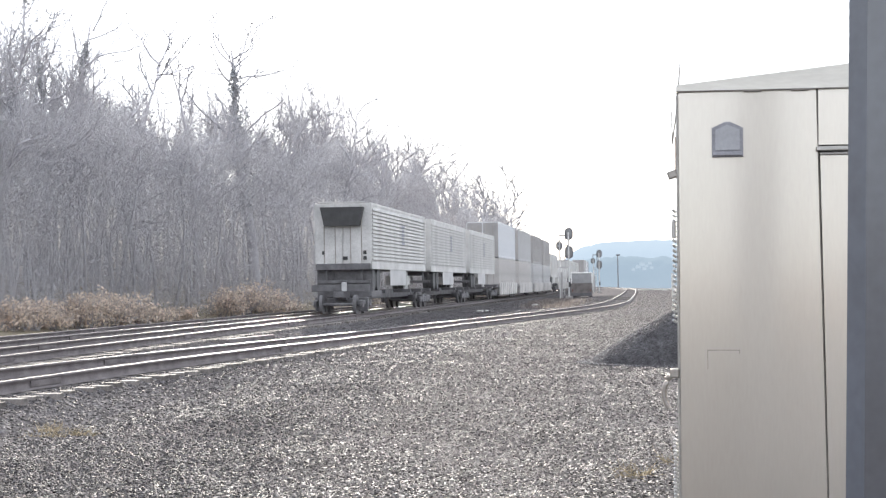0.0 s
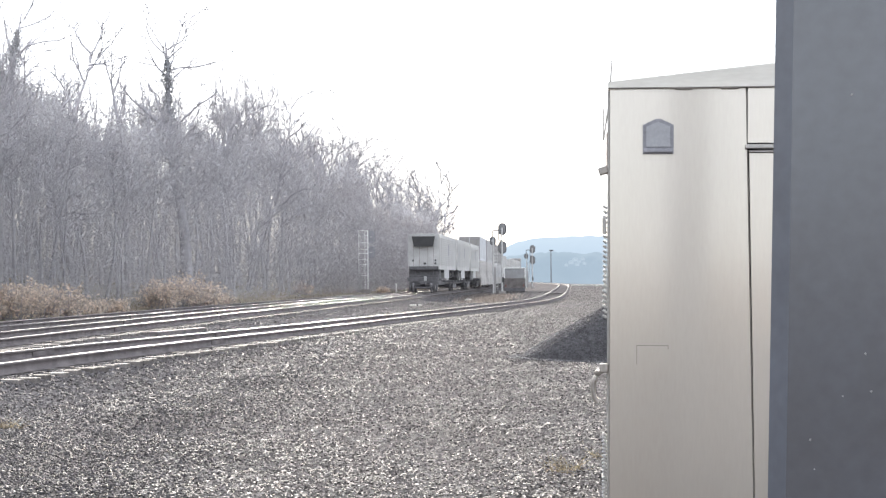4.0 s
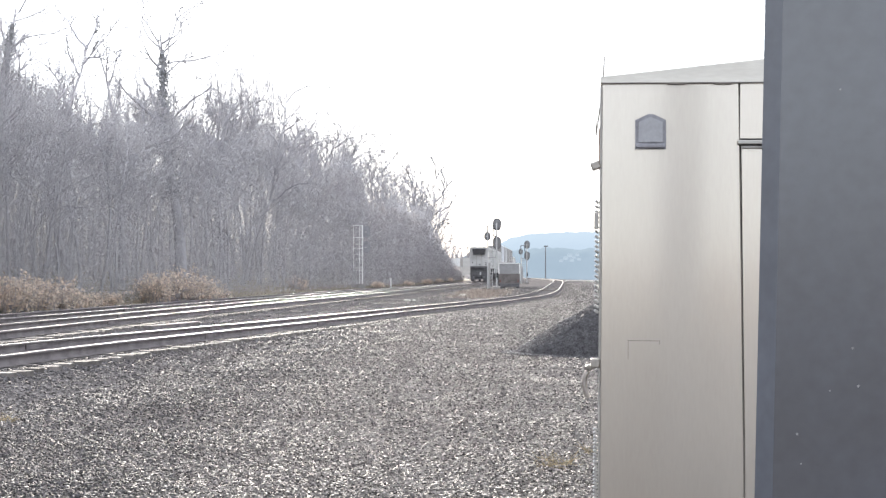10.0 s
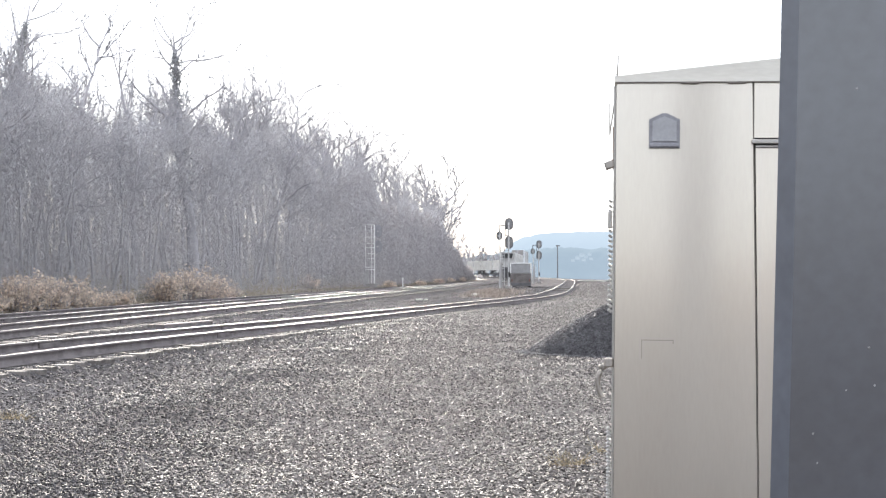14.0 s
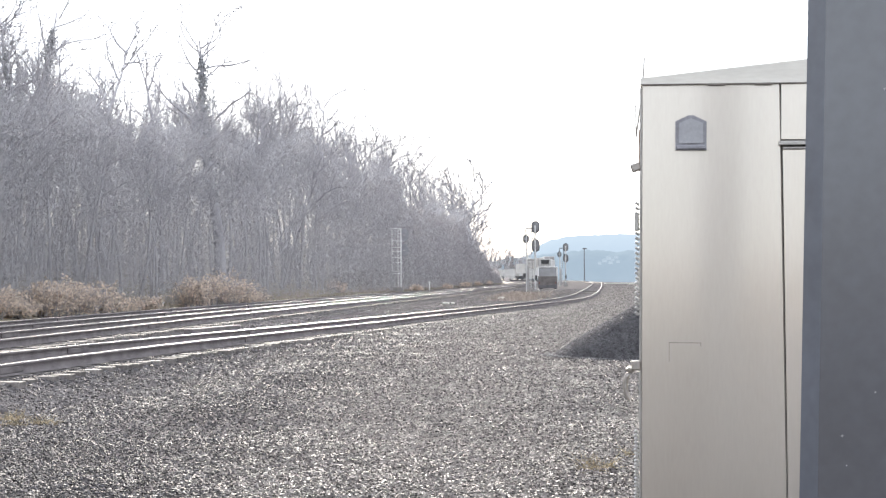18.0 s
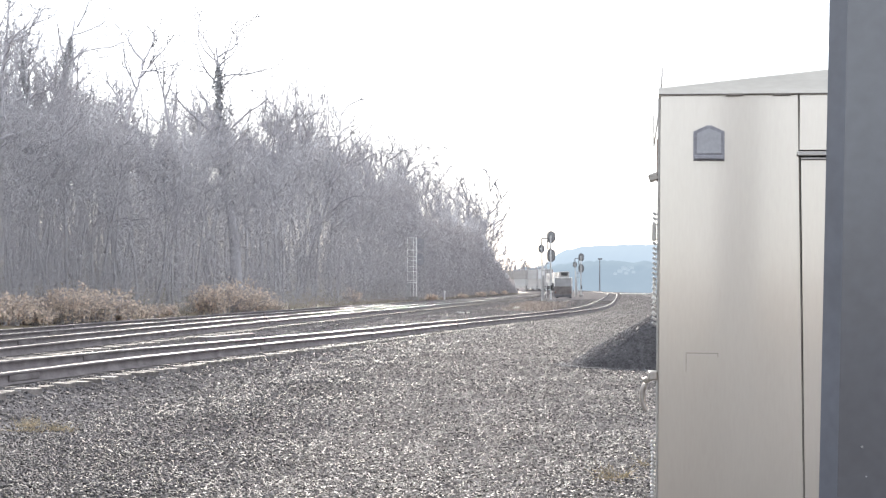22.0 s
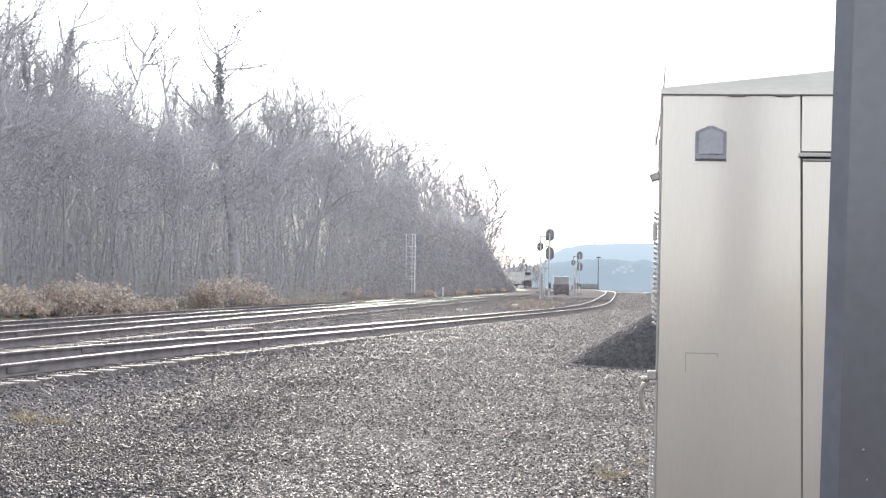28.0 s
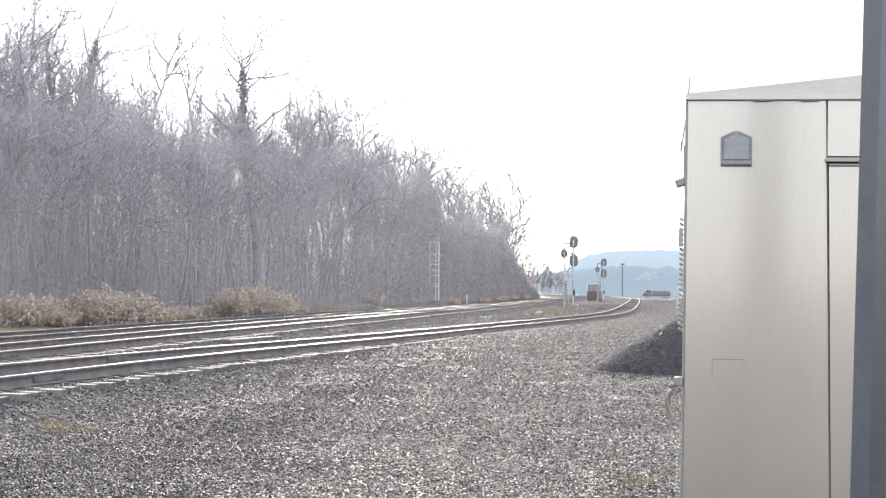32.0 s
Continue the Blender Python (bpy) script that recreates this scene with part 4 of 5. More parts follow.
# ---------------------------------------------------------------- the train
def wheelset(parent, y, r=0.42):
    bm = bmesh.new()
    rod(bm, (-0.9, y, r), (0.9, y, r), 0.07, None, 8)
    for x in (-HALF_GAUGE, HALF_GAUGE):
        rod(bm, (x - 0.065, y, r), (x + 0.065, y, r), r, None, 20)
    part("wheelset", bm, M_UNDER, parent)


def truck_frame(parent, y):
    bm = bmesh.new()
    for x in (-1.02, 1.02):
        box(bm, (0.14, 2.3, 0.2), (x, y, 0.5), 0.03)
        for k in (-0.87, 0.87):
            box(bm, (0.18, 0.4, 0.32), (x, y + k, 0.46), 0.04)
        box(bm, (0.18, 0.6, 0.42), (x, y, 0.5), 0.04)
    box(bm, (2.1, 0.34, 0.24), (0, y, 0.58), 0.02)
    part("bogie_frame", bm, M_UNDER, parent)
    for k in (-0.87, 0.87):
        wheelset(parent, y + k)


def ribbed_box(parent, name, L, z0, h, paint, label="", ribs="rows", w=2.59, nose=False, ends=None):
    """A trailer or container body, 0..L along y, its near end at y = 0: sides with planks or posts, rails top and bottom, doors."""
    bm = bmesh.new()
    box(bm, (w - 0.04, L - 0.04, h - 0.04), (0, L / 2, z0 + h / 2), 0.015)
    body = part(name, bm, paint, parent, label)
    low = 0.3 if ribs == "rows" else 0.16
    for x in (-w / 2 + 0.03, w / 2 - 0.03):
        for tall, z in ((0.12, z0 + h - 0.06), (low, z0 + low / 2)):
            bm = bmesh.new()
            box(bm, (0.06, L, tall), (x, L / 2, z), 0.01)
            part("edge_rail", bm, paint, body)
        for y in (0.05, L - 0.05):
            bm = bmesh.new()
            box(bm, (0.07, 0.1, h - 0.1), (x, y, z0 + h / 2), 0.01)
            part("corner_post", bm, paint, body)
    for sx in (-1, 1):
        bm = bmesh.new()
        if ribs == "rows":
            box(bm, (0.1, L - 0.3, 0.105), (sx * (w / 2 + 0.005), L / 2, 0), 0.012)
            rib = mesh_of("side_rib", bm, paint)
            for i in range(14):
                part("side_rib", rib, None, body, at=Matrix.Translation((0, 0, z0 + 0.42 + i * (h - 0.6) / 14 + 0.04)))
        else:
            n = int(L / 0.42)
            box(bm, (0.034, 0.2, h - 0.3), (sx * (w / 2 - 0.012), 0, z0 + h / 2))
            post = mesh_of("side_post", bm, paint)
            for i in range(n):
                part("side_post", post, None, body, at=Matrix.Translation((0, 0.3 + i * (L - 0.6) / (n - 1), 0)))
        if ribs == "rows":
            for i, k in enumerate((0.75, 0.6, 0.7, 0.55, 0.7)):
                bm = bmesh.new()
                box(bm, (0.006, 1.2 * k, 0.16), (sx * (w / 2 + 0.058), L * 0.52, z0 + h * 0.72 - i * 0.2))
                part("faded_marking", bm, M_MARK, body)
    for x in (-w / 4, w / 4):
        bm = bmesh.new()
        box(bm, (w / 2 - 0.08, 0.03, h - 0.14), (x, -0.012, z0 + h / 2), 0.01)
        part("end_door", bm, ends or paint, body)
    for x in (-0.85, -0.35, 0.35, 0.85):
        bm = bmesh.new()
        rod(bm, (x, -0.04, z0 + 0.1), (x, -0.04, z0 + h - 0.1), 0.02, None, 6)
        part("lock_rod", bm, M_STEEL, body)
    if nose:
        bm = bmesh.new()
        sheet(bm, [(-0.98, 0.42), (0.98, 0.42), (0.8, -0.42), (-0.8, -0.42)], 0.36)
        unit = part("cooling_unit", bm, M_BLACK, body, "black cooling unit high on the end wall", at=Matrix.Translation((0, -0.16, z0 + h - 0.62)))
        for x, z, wide in ((-0.9, 0.75, 0.12), (1.0, 0.75, 0.14), (1.0, 0.5, 0.16), (0.1, 0.5, 0.22)):
            bm = bmesh.new()
            box(bm, (wide, 0.03, 0.16), (x, -0.05, z0 + z), 0.01)
            part("end_fitting", bm, M_BLACK, body)
        bm = bmesh.new()
        rod(bm, (-1.0, -0.02, z0 + h + 0.02), (1.0, -0.02, z0 + h + 0.02), 0.03, None, 6)
        part("top_light_bar", bm, M_WHITE, body)
    return body


def trailer_car(label, last=False):
    car = thing("trailer_car", Matrix.Identity(4), label, "railway car", "cars of the train")
    L = 16.15
    bm = bmesh.new()
    box(bm, (0.5, 18.0, 0.42), (0, 8.3, 0.82), 0.03)
    for y in (0.6, 4.4, 11.8, 15.6):
        box(bm, (2.3, 0.4, 0.16), (0, y, 0.95), 0.02)
    part("spine_frame", bm, M_UNDER, car)
    ribbed_box(car, "trailer_body", L, 1.98, 2.98, M_WHITE, "dirty white ribbed trailer body", "rows", nose=last)
    for y in ((1.0, 2.2) if last else (1.9, 3.2)):
        for x in (-1.05, -0.72, 0.72, 1.05):
            bm = bmesh.new()
            rod(bm, (x - 0.14, y, 1.48), (x + 0.14, y, 1.48), 0.51, None, 20)
            part("trailer_tyre", bm, M_RUBBER, car)
    bm = bmesh.new()
    box(bm, (1.9, 3.0, 0.2), (0, 2.5, 1.88), 0.03)
    box(bm, (2.4, 0.12, 0.14), (0, 0.12, 1.42), 0.02)
    for x in (-0.8, 0.8):
        box(bm, (0.1, 0.1, 0.6), (x, 0.12, 1.72), 0.01)
    part("trailer_running_gear", bm, M_UNDER, car)
    for x in (-1.27, 1.27):
        bm = bmesh.new()
        box(bm, (0.03, 4.6, 0.75), (x, 7.2, 1.6), 0.01)
        part("side_skirt", bm, M_GREYBOX, car, "grey side skirt panel")
    for x in (-0.75, 0.75):
        for y in (12.4, 12.9):
            bm = bmesh.new()
            rod(bm, (x, y, 0.95), (x, y, 2.0), 0.07, None, 6)
            part("landing_leg", bm, M_SILVER, car)
    bm = bmesh.new()
    box(bm, (1.2, 0.9, 0.5), (0, 14.6, 1.5), 0.03)
    part("hitch_stand", bm, M_SILVER, car)
    for y in (-0.2, 16.6):
        truck_frame(car, y)
    if last:
        bm = bmesh.new()
        box(bm, (0.5, 0.5, 0.3), (0, -0.9, 0.85), 0.04)
        box(bm, (2.6, 0.08, 0.3), (0, -0.7, 1.15), 0.02)
        part("coupler", bm, M_UNDER, car)
        bm = bmesh.new()
        box(bm, (0.22, 0.14, 0.4), (0.25, -1.1, 1.2), 0.03)
        part("end_of_train_device", bm, M_GREYBOX, car)
        bm = bmesh.new()
        box(bm, (2.5, 0.06, 0.28), (0, -0.05, 2.1), 0.015)
        part("rear_sill", bm, M_UNDER, car, "dark rear sill under the end wall")
        # dark pieces added to fill the shaded gaps under the trailer's end
        for x in (-0.88, 0.88):
            bm = bmesh.new()
            box(bm, (0.78, 0.03, 1.05), (x, 0.32, 1.48), 0.01)
            part("mud_flap", bm, M_UNDER, car)
        bm = bmesh.new()
        box(bm, (2.5, 2.6, 0.3), (0, 1.5, 0.86), 0.03)
        part("wheel_pan", bm, M_UNDER, car)
        bm = bmesh.new()
        box(bm, (1.0, 0.5, 0.75), (0, 0.6, 1.6), 0.03)
        part("axle_gap_fill", bm, M_UNDER, car)
        for x in (-0.95, 0.95):
            bm = bmesh.new()
            box(bm, (0.5, 0.3, 0.62), (x, -0.35, 0.42), 0.03)
            part("bogie_gap_fill", bm, M_UNDER, car)
    return car


def stack_car(label, upper, lower, L=14.8, single=False):
    car = thing("well_car", Matrix.Identity(4), label, "railway car", "cars of the train")
    for x in (-1.37, 1.37):
        bm = bmesh.new()
        box(bm, (0.1, L + 0.4, 0.95), (x, L / 2, 0.82), 0.02)
        for i in range(9):
            box(bm, (0.07, 0.12, 0.9), (x * 1.045, 0.4 + i * (L - 0.8) / 8, 0.82), 0.01)
        part("well_side", bm, M_TANBOX, car)
    for y in (-0.8, L + 0.8):
        bm = bmesh.new()
        box(bm, (2.5, 1.3, 0.28), (0, y, 1.05), 0.03)
        part("end_platform", bm, M_UNDER, car)
    bm = bmesh.new()
    box(bm, (2.6, L, 0.08), (0, L / 2, 0.36), 0.01)
    part("well_floor", bm, M_UNDER, car)
    ribbed_box(car, "lower_container", L - 0.3, 0.42, 2.9, lower, "", "posts")
    if not single:
        ribbed_box(car, "upper_container", L - 0.3, 3.36, 2.9, upper, "", "posts", ends=M_DARKBOX)
    for y in (-1.0, L + 1.0):
        truck_frame(car, y)
    return car


TRAIN = []      # (car, length from the train's end to the car's near end, car length)


def build_train():
    at = 0.0
    first = trailer_car("white ribbed trailer with a black cooling unit closing the train", True)
    TRAIN.append((first, at, 15.1))
    at += 17.0
    second = trailer_car("dirty white ribbed trailer on a spine car")
    TRAIN.append((second, at, 15.1))
    at += 17.0
    TRAIN.append((copy_thing(second, Matrix.Identity(4)), at, 15.1))
    at += 18.2
    stacks = [stack_car("well car with a pale blue container over a tan one", M_PALEBOX, M_TANBOX),
              stack_car("well car with two grey containers stacked", M_GREYBOX, M_TANBOX),
              stack_car("well car with a dark container over a grey one", M_DARKBOX, M_GREYBOX),
              stack_car("well car with a single white container", M_WHITE, M_WHITE, single=True)]
    order = "0122" + "t33t" + "tt33" + "1021" + "t3tt" + "33t1" + "22"
    used = set()
    for k in order:
        if k == "t":
            TRAIN.append((copy_thing(second, Matrix.Identity(4)), at, 15.1))
            at += 17.0
        else:
            i = int(k)
            car = stacks[i] if i not in used else copy_thing(stacks[i], Matrix.Identity(4))
            used.add(i)
            TRAIN.append((car, at, 13.8))
            at += 16.8


build_train()
for car, _, _ in TRAIN:
    car.scale = (0.93, 0.93, 0.93)
SPEED, START = 14.3, 64.6      # metres a second; the train's end at the start, along the line from abreast of the camera


def car_pose(s, length):
    a, _ = MAIN.at(MAIN_ZERO + s + 1.0)
    b, _ = MAIN.at(MAIN_ZERO + s + length - 1.0)
    h = math.atan2(b.x - a.x, b.y - a.y)
    d = Vector((math.sin(h), math.cos(h)))
    p = a - d * 1.0
    return Matrix.Translation((p.x, p.y, RAIL_Z)) @ Matrix.Rotation(-h, 4, "Z")


# ---------------------------------------------------------------- the van and the yard engine
def build_van():
    van = thing("box_van", Matrix.Identity(4), "white box van with a dark dirty lower tail, driving off slowly", "van")
    bm = bmesh.new()
    box(bm, (2.28, 4.2, 1.95), (0, 2.1, 1.68), 0.06)
    part("cargo_box", bm, M_VANGREY, van)
    bm = bmesh.new()
    box(bm, (2.3, 0.1, 0.09), (0, -0.03, 2.62), 0.02)
    for x in (-1.1, 1.1):
        box(bm, (0.09, 0.09, 1.1), (x, -0.03, 2.05), 0.02)
    part("rear_rim", bm, M_PALE_STEEL, van, "white rim round the rear opening")
    bm = bmesh.new()
    box(bm, (1.96, 0.05, 0.86), (0, -0.015, 2.02), 0.01)
    part("rear_door", bm, M_VANGREY, van, "dull grey upper rear door")
    bm = bmesh.new()
    box(bm, (2.26, 0.1, 1.12), (0, -0.03, 0.96), 0.02)
    for x in (-0.7, 0.0, 0.7):
        box(bm, (0.06, 0.03, 1.0), (x, -0.09, 0.96), 0.008)
    box(bm, (2.2, 0.05, 0.07), (0, -0.09, 1.46), 0.01)
    part("tail_lift", bm, M_TAIL, van, "dark brown dirty tail lift plate")
    bm = bmesh.new()
    box(bm, (2.2, 0.3, 0.36), (0, 0.02, 0.3), 0.03)
    box(bm, (1.7, 5.6, 0.2), (0, 2.9, 0.62), 0.03)
    part("bumper", bm, M_UNDER, van)
    bm = bmesh.new()
    box(bm, (1.95, 1.7, 1.6), (0, 5.1, 1.35), 0.15)
    part("cab", bm, M_WHITE, van)
    bm = bmesh.new()
    box(bm, (1.97, 0.9, 0.55), (0, 5.2, 1.75), 0.05)
    part("cab_window", bm, M_LENS, van)
    for x in (-0.85, 0.85):
        for y in (1.2, 5.2):
            bm = bmesh.new()
            rod(bm, (x - 0.14, y, 0.38), (x + 0.14, y, 0.38), 0.38, None, 18)
            part("wheel", bm, M_RUBBER, van)
    for x in (-0.95, 0.95):
        bm = bmesh.new()
        box(bm, (0.12, 0.04, 0.22), (x, -0.09, 0.75), 0.01)
        part("tail_lamp", bm, mat_tail(), van)
    return van


def mat_tail():
    m = bpy.data.materials.get("tail_lamp_red")
    return m or mat("tail_lamp_red", (0.16, 0.06, 0.05), 0.5)


VAN = build_van()


def build_engine():
    """A yard engine, long hood leading, heading to the right along the valley."""
    eng = thing("yard_engine", Matrix.Identity(4), "dark yard locomotive with a pale cab roof and low long hood", "locomotive")
    bm = bmesh.new()
    box(bm, (2.9, 14.4, 0.5), (0, 0, 1.35), 0.05)
    part("underframe", bm, M_UNDER, eng)
    bm = bmesh.new()
    box(bm, (1.9, 9.6, 2.2), (0, 2.2, 2.7), 0.1)
    part("long_hood", bm, M_ENGINE, eng)
    bm = bmesh.new()
    box(bm, (2.9, 2.9, 2.75), (0, -4.4, 3.0), 0.12)
    cab = part("cab", bm, M_ENGINE, eng)
    bm = bmesh.new()
    box(bm, (3.0, 3.0, 0.22), (0, -4.4, 4.45), 0.08)
    part("cab_roof", bm, M_WHITE, cab, "pale cab roof")
    for y in (-5.1, -3.8):
        bm = bmesh.new()
        box(bm, (2.94, 0.8, 0.8), (0, y, 3.6), 0.04)
        part("cab_window", bm, M_LENS, cab)
    bm = bmesh.new()
    box(bm, (1.7, 1.1, 1.4), (0, -6.4, 2.3), 0.1)
    part("short_hood", bm, M_ENGINE, eng)
    for y in (-0.5, 1.2, 4.0):
        bm = bmesh.new()
        rod(bm, (0, y, 3.7), (0, y, 4.25), 0.22, 0.2, 12)
        part("exhaust_stack", bm, M_UNDER, eng)
    for y in (-4.4, 4.4):
        truck_frame(eng, y)
    return eng


ENGINE = build_engine()
# seconds, metres to the right, metres away
VAN_ROWS = [(0, 12.7, 165), (12, 12.75, 165.5), (16, 13.3, 174), (20, 14.8, 192), (24, 15.7, 206), (28, 16.9, 220), (30, 18.1, 228), (32, 19.6, 237)]


# ---------------------------------------------------------------- woods
def grow(r, start, way, length, radius, k, wander, lift, end=0.25):
    """Many branches at once, from arrays of starts, ways, lengths and radii."""
    n = len(start)
    pts = np.zeros((n, k, 3))
    pts[:, 0] = start
    d = way.copy()
    for i in range(1, k):
        d = d + r.normal(0, wander, (n, 3)) + np.array([0, 0, lift])
        d /= np.linalg.norm(d, axis=1)[:, None]
        pts[:, i] = pts[:, i - 1] + d * (length / (k - 1))[:, None]
    taper = np.linspace(1, end, k)[None]
    return pts, radius[:, None] * taper


def sprout(r, pts, rad, per, lo, hi, spread, ratio, thin):
    """Starts for side branches along grown ones."""
    n, k, _ = pts.shape
    t = r.uniform(lo, hi, (n, per)) * (k - 1)
    i = np.minimum(t.astype(int), k - 2)
    f = (t - i)[..., None]
    row = np.arange(n)[:, None]
    p = pts[row, i] * (1 - f) + pts[row, i + 1] * f
    d = pts[row, i + 1] - pts[row, i]
    step = np.linalg.norm(d, axis=2, keepdims=True)
    d /= step + 1e-9
    side = r.normal(0, 1, d.shape)
    side -= (side * d).sum(-1, keepdims=True) * d
    side /= np.linalg.norm(side, axis=2, keepdims=True) + 1e-9
    way = d * math.cos(spread) + side * math.sin(spread)
    full = step[..., 0] * (k - 1)
    ln = full * ratio * r.uniform(0.6, 1.15, (n, per)) * (1.1 - 0.5 * t / (k - 1))
    rd = rad[row, i] * thin
    return p.reshape(-1, 3), way.reshape(-1, 3), ln.ravel(), rd.ravel()


def slivers(name, mids, length, width, material, r):
    """Many fine twigs, each a narrow tapering blade that points up or out."""
    n = len(mids)
    a = r.normal(0, 0.75, (n, 3)) + np.array([0, 0, 0.45])
    a /= np.linalg.norm(a, axis=1)[:, None]
    b = np.cross(a, r.normal(0, 1, (n, 3)))
    b /= np.linalg.norm(b, axis=1)[:, None] + 1e-9
    ln = r.uniform(0.4, 1.2, (n, 1)) * length
    wd = r.uniform(0.6, 1.2, (n, 1)) * width
    if not name:          # four corners each, to be joined with other twigs
        v = np.stack([mids - a * ln - b * wd, mids - a * ln + b * wd, mids + a * ln + b * wd * 0.2, mids + a * ln - b * wd * 0.2], 1)
        return v.reshape(-1, 3), np.arange(4 * n).reshape(n, 4)
    v = np.stack([mids - a * ln - b * wd, mids - a * ln + b * wd, mids + a * ln], 1)
    return raw_mesh(name, v.reshape(-1, 3), np.arange(3 * n).reshape(n, 3), material)


def tree_meshes(seed, height, limbs=9, low=0.3, stems=1, spread=0.75, girth=0.011, rise=0.05, twigs=4, thick=1.0, lean=0.0):
    """Trunk and limbs, then a bare crown of boughs and twigs that curve upwards."""
    r = np.random.RandomState(seed)
    s0 = np.zeros((stems, 3))
    s0[:, :2] = r.normal(0, 0.3 * (stems > 1), (stems, 2))
    w0 = np.stack([r.normal(lean, 0.09, stems), r.normal(0, 0.09, stems), np.ones(stems)], -1)
    w0 /= np.linalg.norm(w0, axis=1)[:, None]
    trunk = grow(r, s0, w0, height * r.uniform(0.82, 1.0, stems), np.full(stems, (girth * height + 0.02) / stems ** 0.4), 16, 0.07, 0.02, 0.1)
    a = sprout(r, *trunk, limbs, low, 0.98, spread, 0.4, 0.5)
    limb = grow(r, a[0], a[1], a[2], np.clip(a[3], 0.045 * thick, 0.11), 10, 0.17, rise)
    b = sprout(r, *limb, 4, 0.2, 1.0, 0.65, 0.45, 0.6)
    bough = grow(r, b[0], b[1], b[2], np.clip(b[3], 0.026, 0.04) * thick, 6, 0.2, rise * 0.8)
    c = sprout(r, *bough, twigs, 0.15, 1.0, 0.7, 0.55, 0.6)
    twig = grow(r, c[0], c[1], c[2], np.clip(c[3], 0.017, 0.021) * thick, 4, 0.24, rise * 0.5)
    tv, tf = tubes([trunk, limb], 6)
    cv, cf = tubes([bough, twig], 3)
    full = height / max(trunk[0][..., 2].max(), twig[0][..., 2].max() * 0.97)          # the top twigs end at the full height
    k = len(twig[0])
    n = 60 * twigs
    spray = twig[0][r.randint(0, k, n), r.randint(1, 4, n)] + r.normal(0, 0.16, (n, 3))
    for got in (tv, cv, spray, trunk[0].reshape(-1, 3)):
        got[:, 2] *= full
    sv, sf = slivers("", spray, 0.25, 0.012 * thick, None, r)
    return raw_mesh("trunk", tv, tf, M_BARK), raw_mesh("crown", np.concatenate([cv, sv]), np.concatenate([cf, sf + len(cv)]), M_TWIG), trunk[0], height


def leaf_mesh(name, mids, size, material, r):
    """Many small leaves, each a bent four-cornered blade, round the given places."""
    n = len(mids)
    a, b = r.normal(0, 1, (n, 3)), r.normal(0, 1, (n, 3))
    a /= np.linalg.norm(a, axis=1)[:, None]
    b -= (a * b).sum(1)[:, None] * a
    b /= np.linalg.norm(b, axis=1)[:, None]
    s = r.uniform(0.5, 1.2, (n, 1)) * size
    c = np.cross(a, b)
    v = np.stack([mids - a * s, mids + b * s * 0.55 + c * s * 0.2, mids + a * s, mids - b * s * 0.55 + c * s * 0.2], 1)
    return raw_mesh(name, v.reshape(-1, 3), np.arange(4 * n).reshape(n, 4), material)


# near crowns 0-5, tall specimens 6-9, upright crowns of the farther woods 10-14, a far row 15
KINDS = [tree_meshes(11, 13.0, 10, 0.35), tree_meshes(12, 13.0, 8, 0.4, 2, 0.7), tree_meshes(13, 12.0, 6, 0.4, 3, 0.6), tree_meshes(14, 14.0, 11, 0.3, 1, 0.9, 0.011, 0.03),
         tree_meshes(15, 13.0, 9, 0.35, 2, 0.85, 0.01, 0.02), tree_meshes(16, 14.0, 6, 0.45, 3, 0.55, 0.01, 0.07),
         tree_meshes(17, 16.0, 16, 0.5, 1, 0.9, 0.026, 0.04, 3, 1.3), tree_meshes(18, 17.0, 11, 0.45, 1, 0.85, 0.025, 0.04, 3, 1.3),
         tree_meshes(19, 15.0, 3, 0.6, 1, 0.4, 0.015, 0.16, 2, 1.5), tree_meshes(24, 14.0, 6, 0.55, 1, 0.7, 0.014, 0.04, 2, 1.5, 0.1),
         tree_meshes(20, 14.0, 7, 0.4, 3, 0.5, 0.009, 0.1, 3, 1.2), tree_meshes(21, 14.0, 8, 0.4, 2, 0.6, 0.009, 0.09, 3, 1.25, 0.06), tree_meshes(22, 15.0, 8, 0.35, 2, 0.6, 0.01, 0.08, 3, 1.6, 0.1),
         tree_meshes(23, 14.0, 6, 0.35, 3, 0.55, 0.01, 0.09, 2, 2.1, 0.1), tree_meshes(25, 14.0, 6, 0.3, 3, 0.6, 0.01, 0.07, 2, 2.3, 0.12),
         tree_meshes(26, 12.0, 6, 0.2, 2, 0.7, 0.014, 0.06, 2, 5.0)]

# the woods against the sky, by bearing (tangent): how steeply the crowns, and the dense brush below them, rise above eye level
CROWNS = ((-0.34, 0.175), (-0.289, 0.164), (-0.267, 0.16), (-0.252, 0.138), (-0.234, 0.138), (-0.215, 0.134), (-0.2, 0.124), (-0.19, 0.112), (-0.184, 0.102), (-0.171, 0.116), (-0.157, 0.125),
          (-0.142, 0.106), (-0.131, 0.096), (-0.122, 0.094), (-0.116, 0.118), (-0.102, 0.126), (-0.087, 0.126), (-0.0686, 0.0995), (-0.054, 0.0995), (-0.0356, 0.0995), (-0.0246, 0.0875),
          (-0.0154, 0.0775), (0.0048, 0.0748), (0.0158, 0.0664), (0.023, 0.058), (0.034, 0.039), (0.039, 0.02))
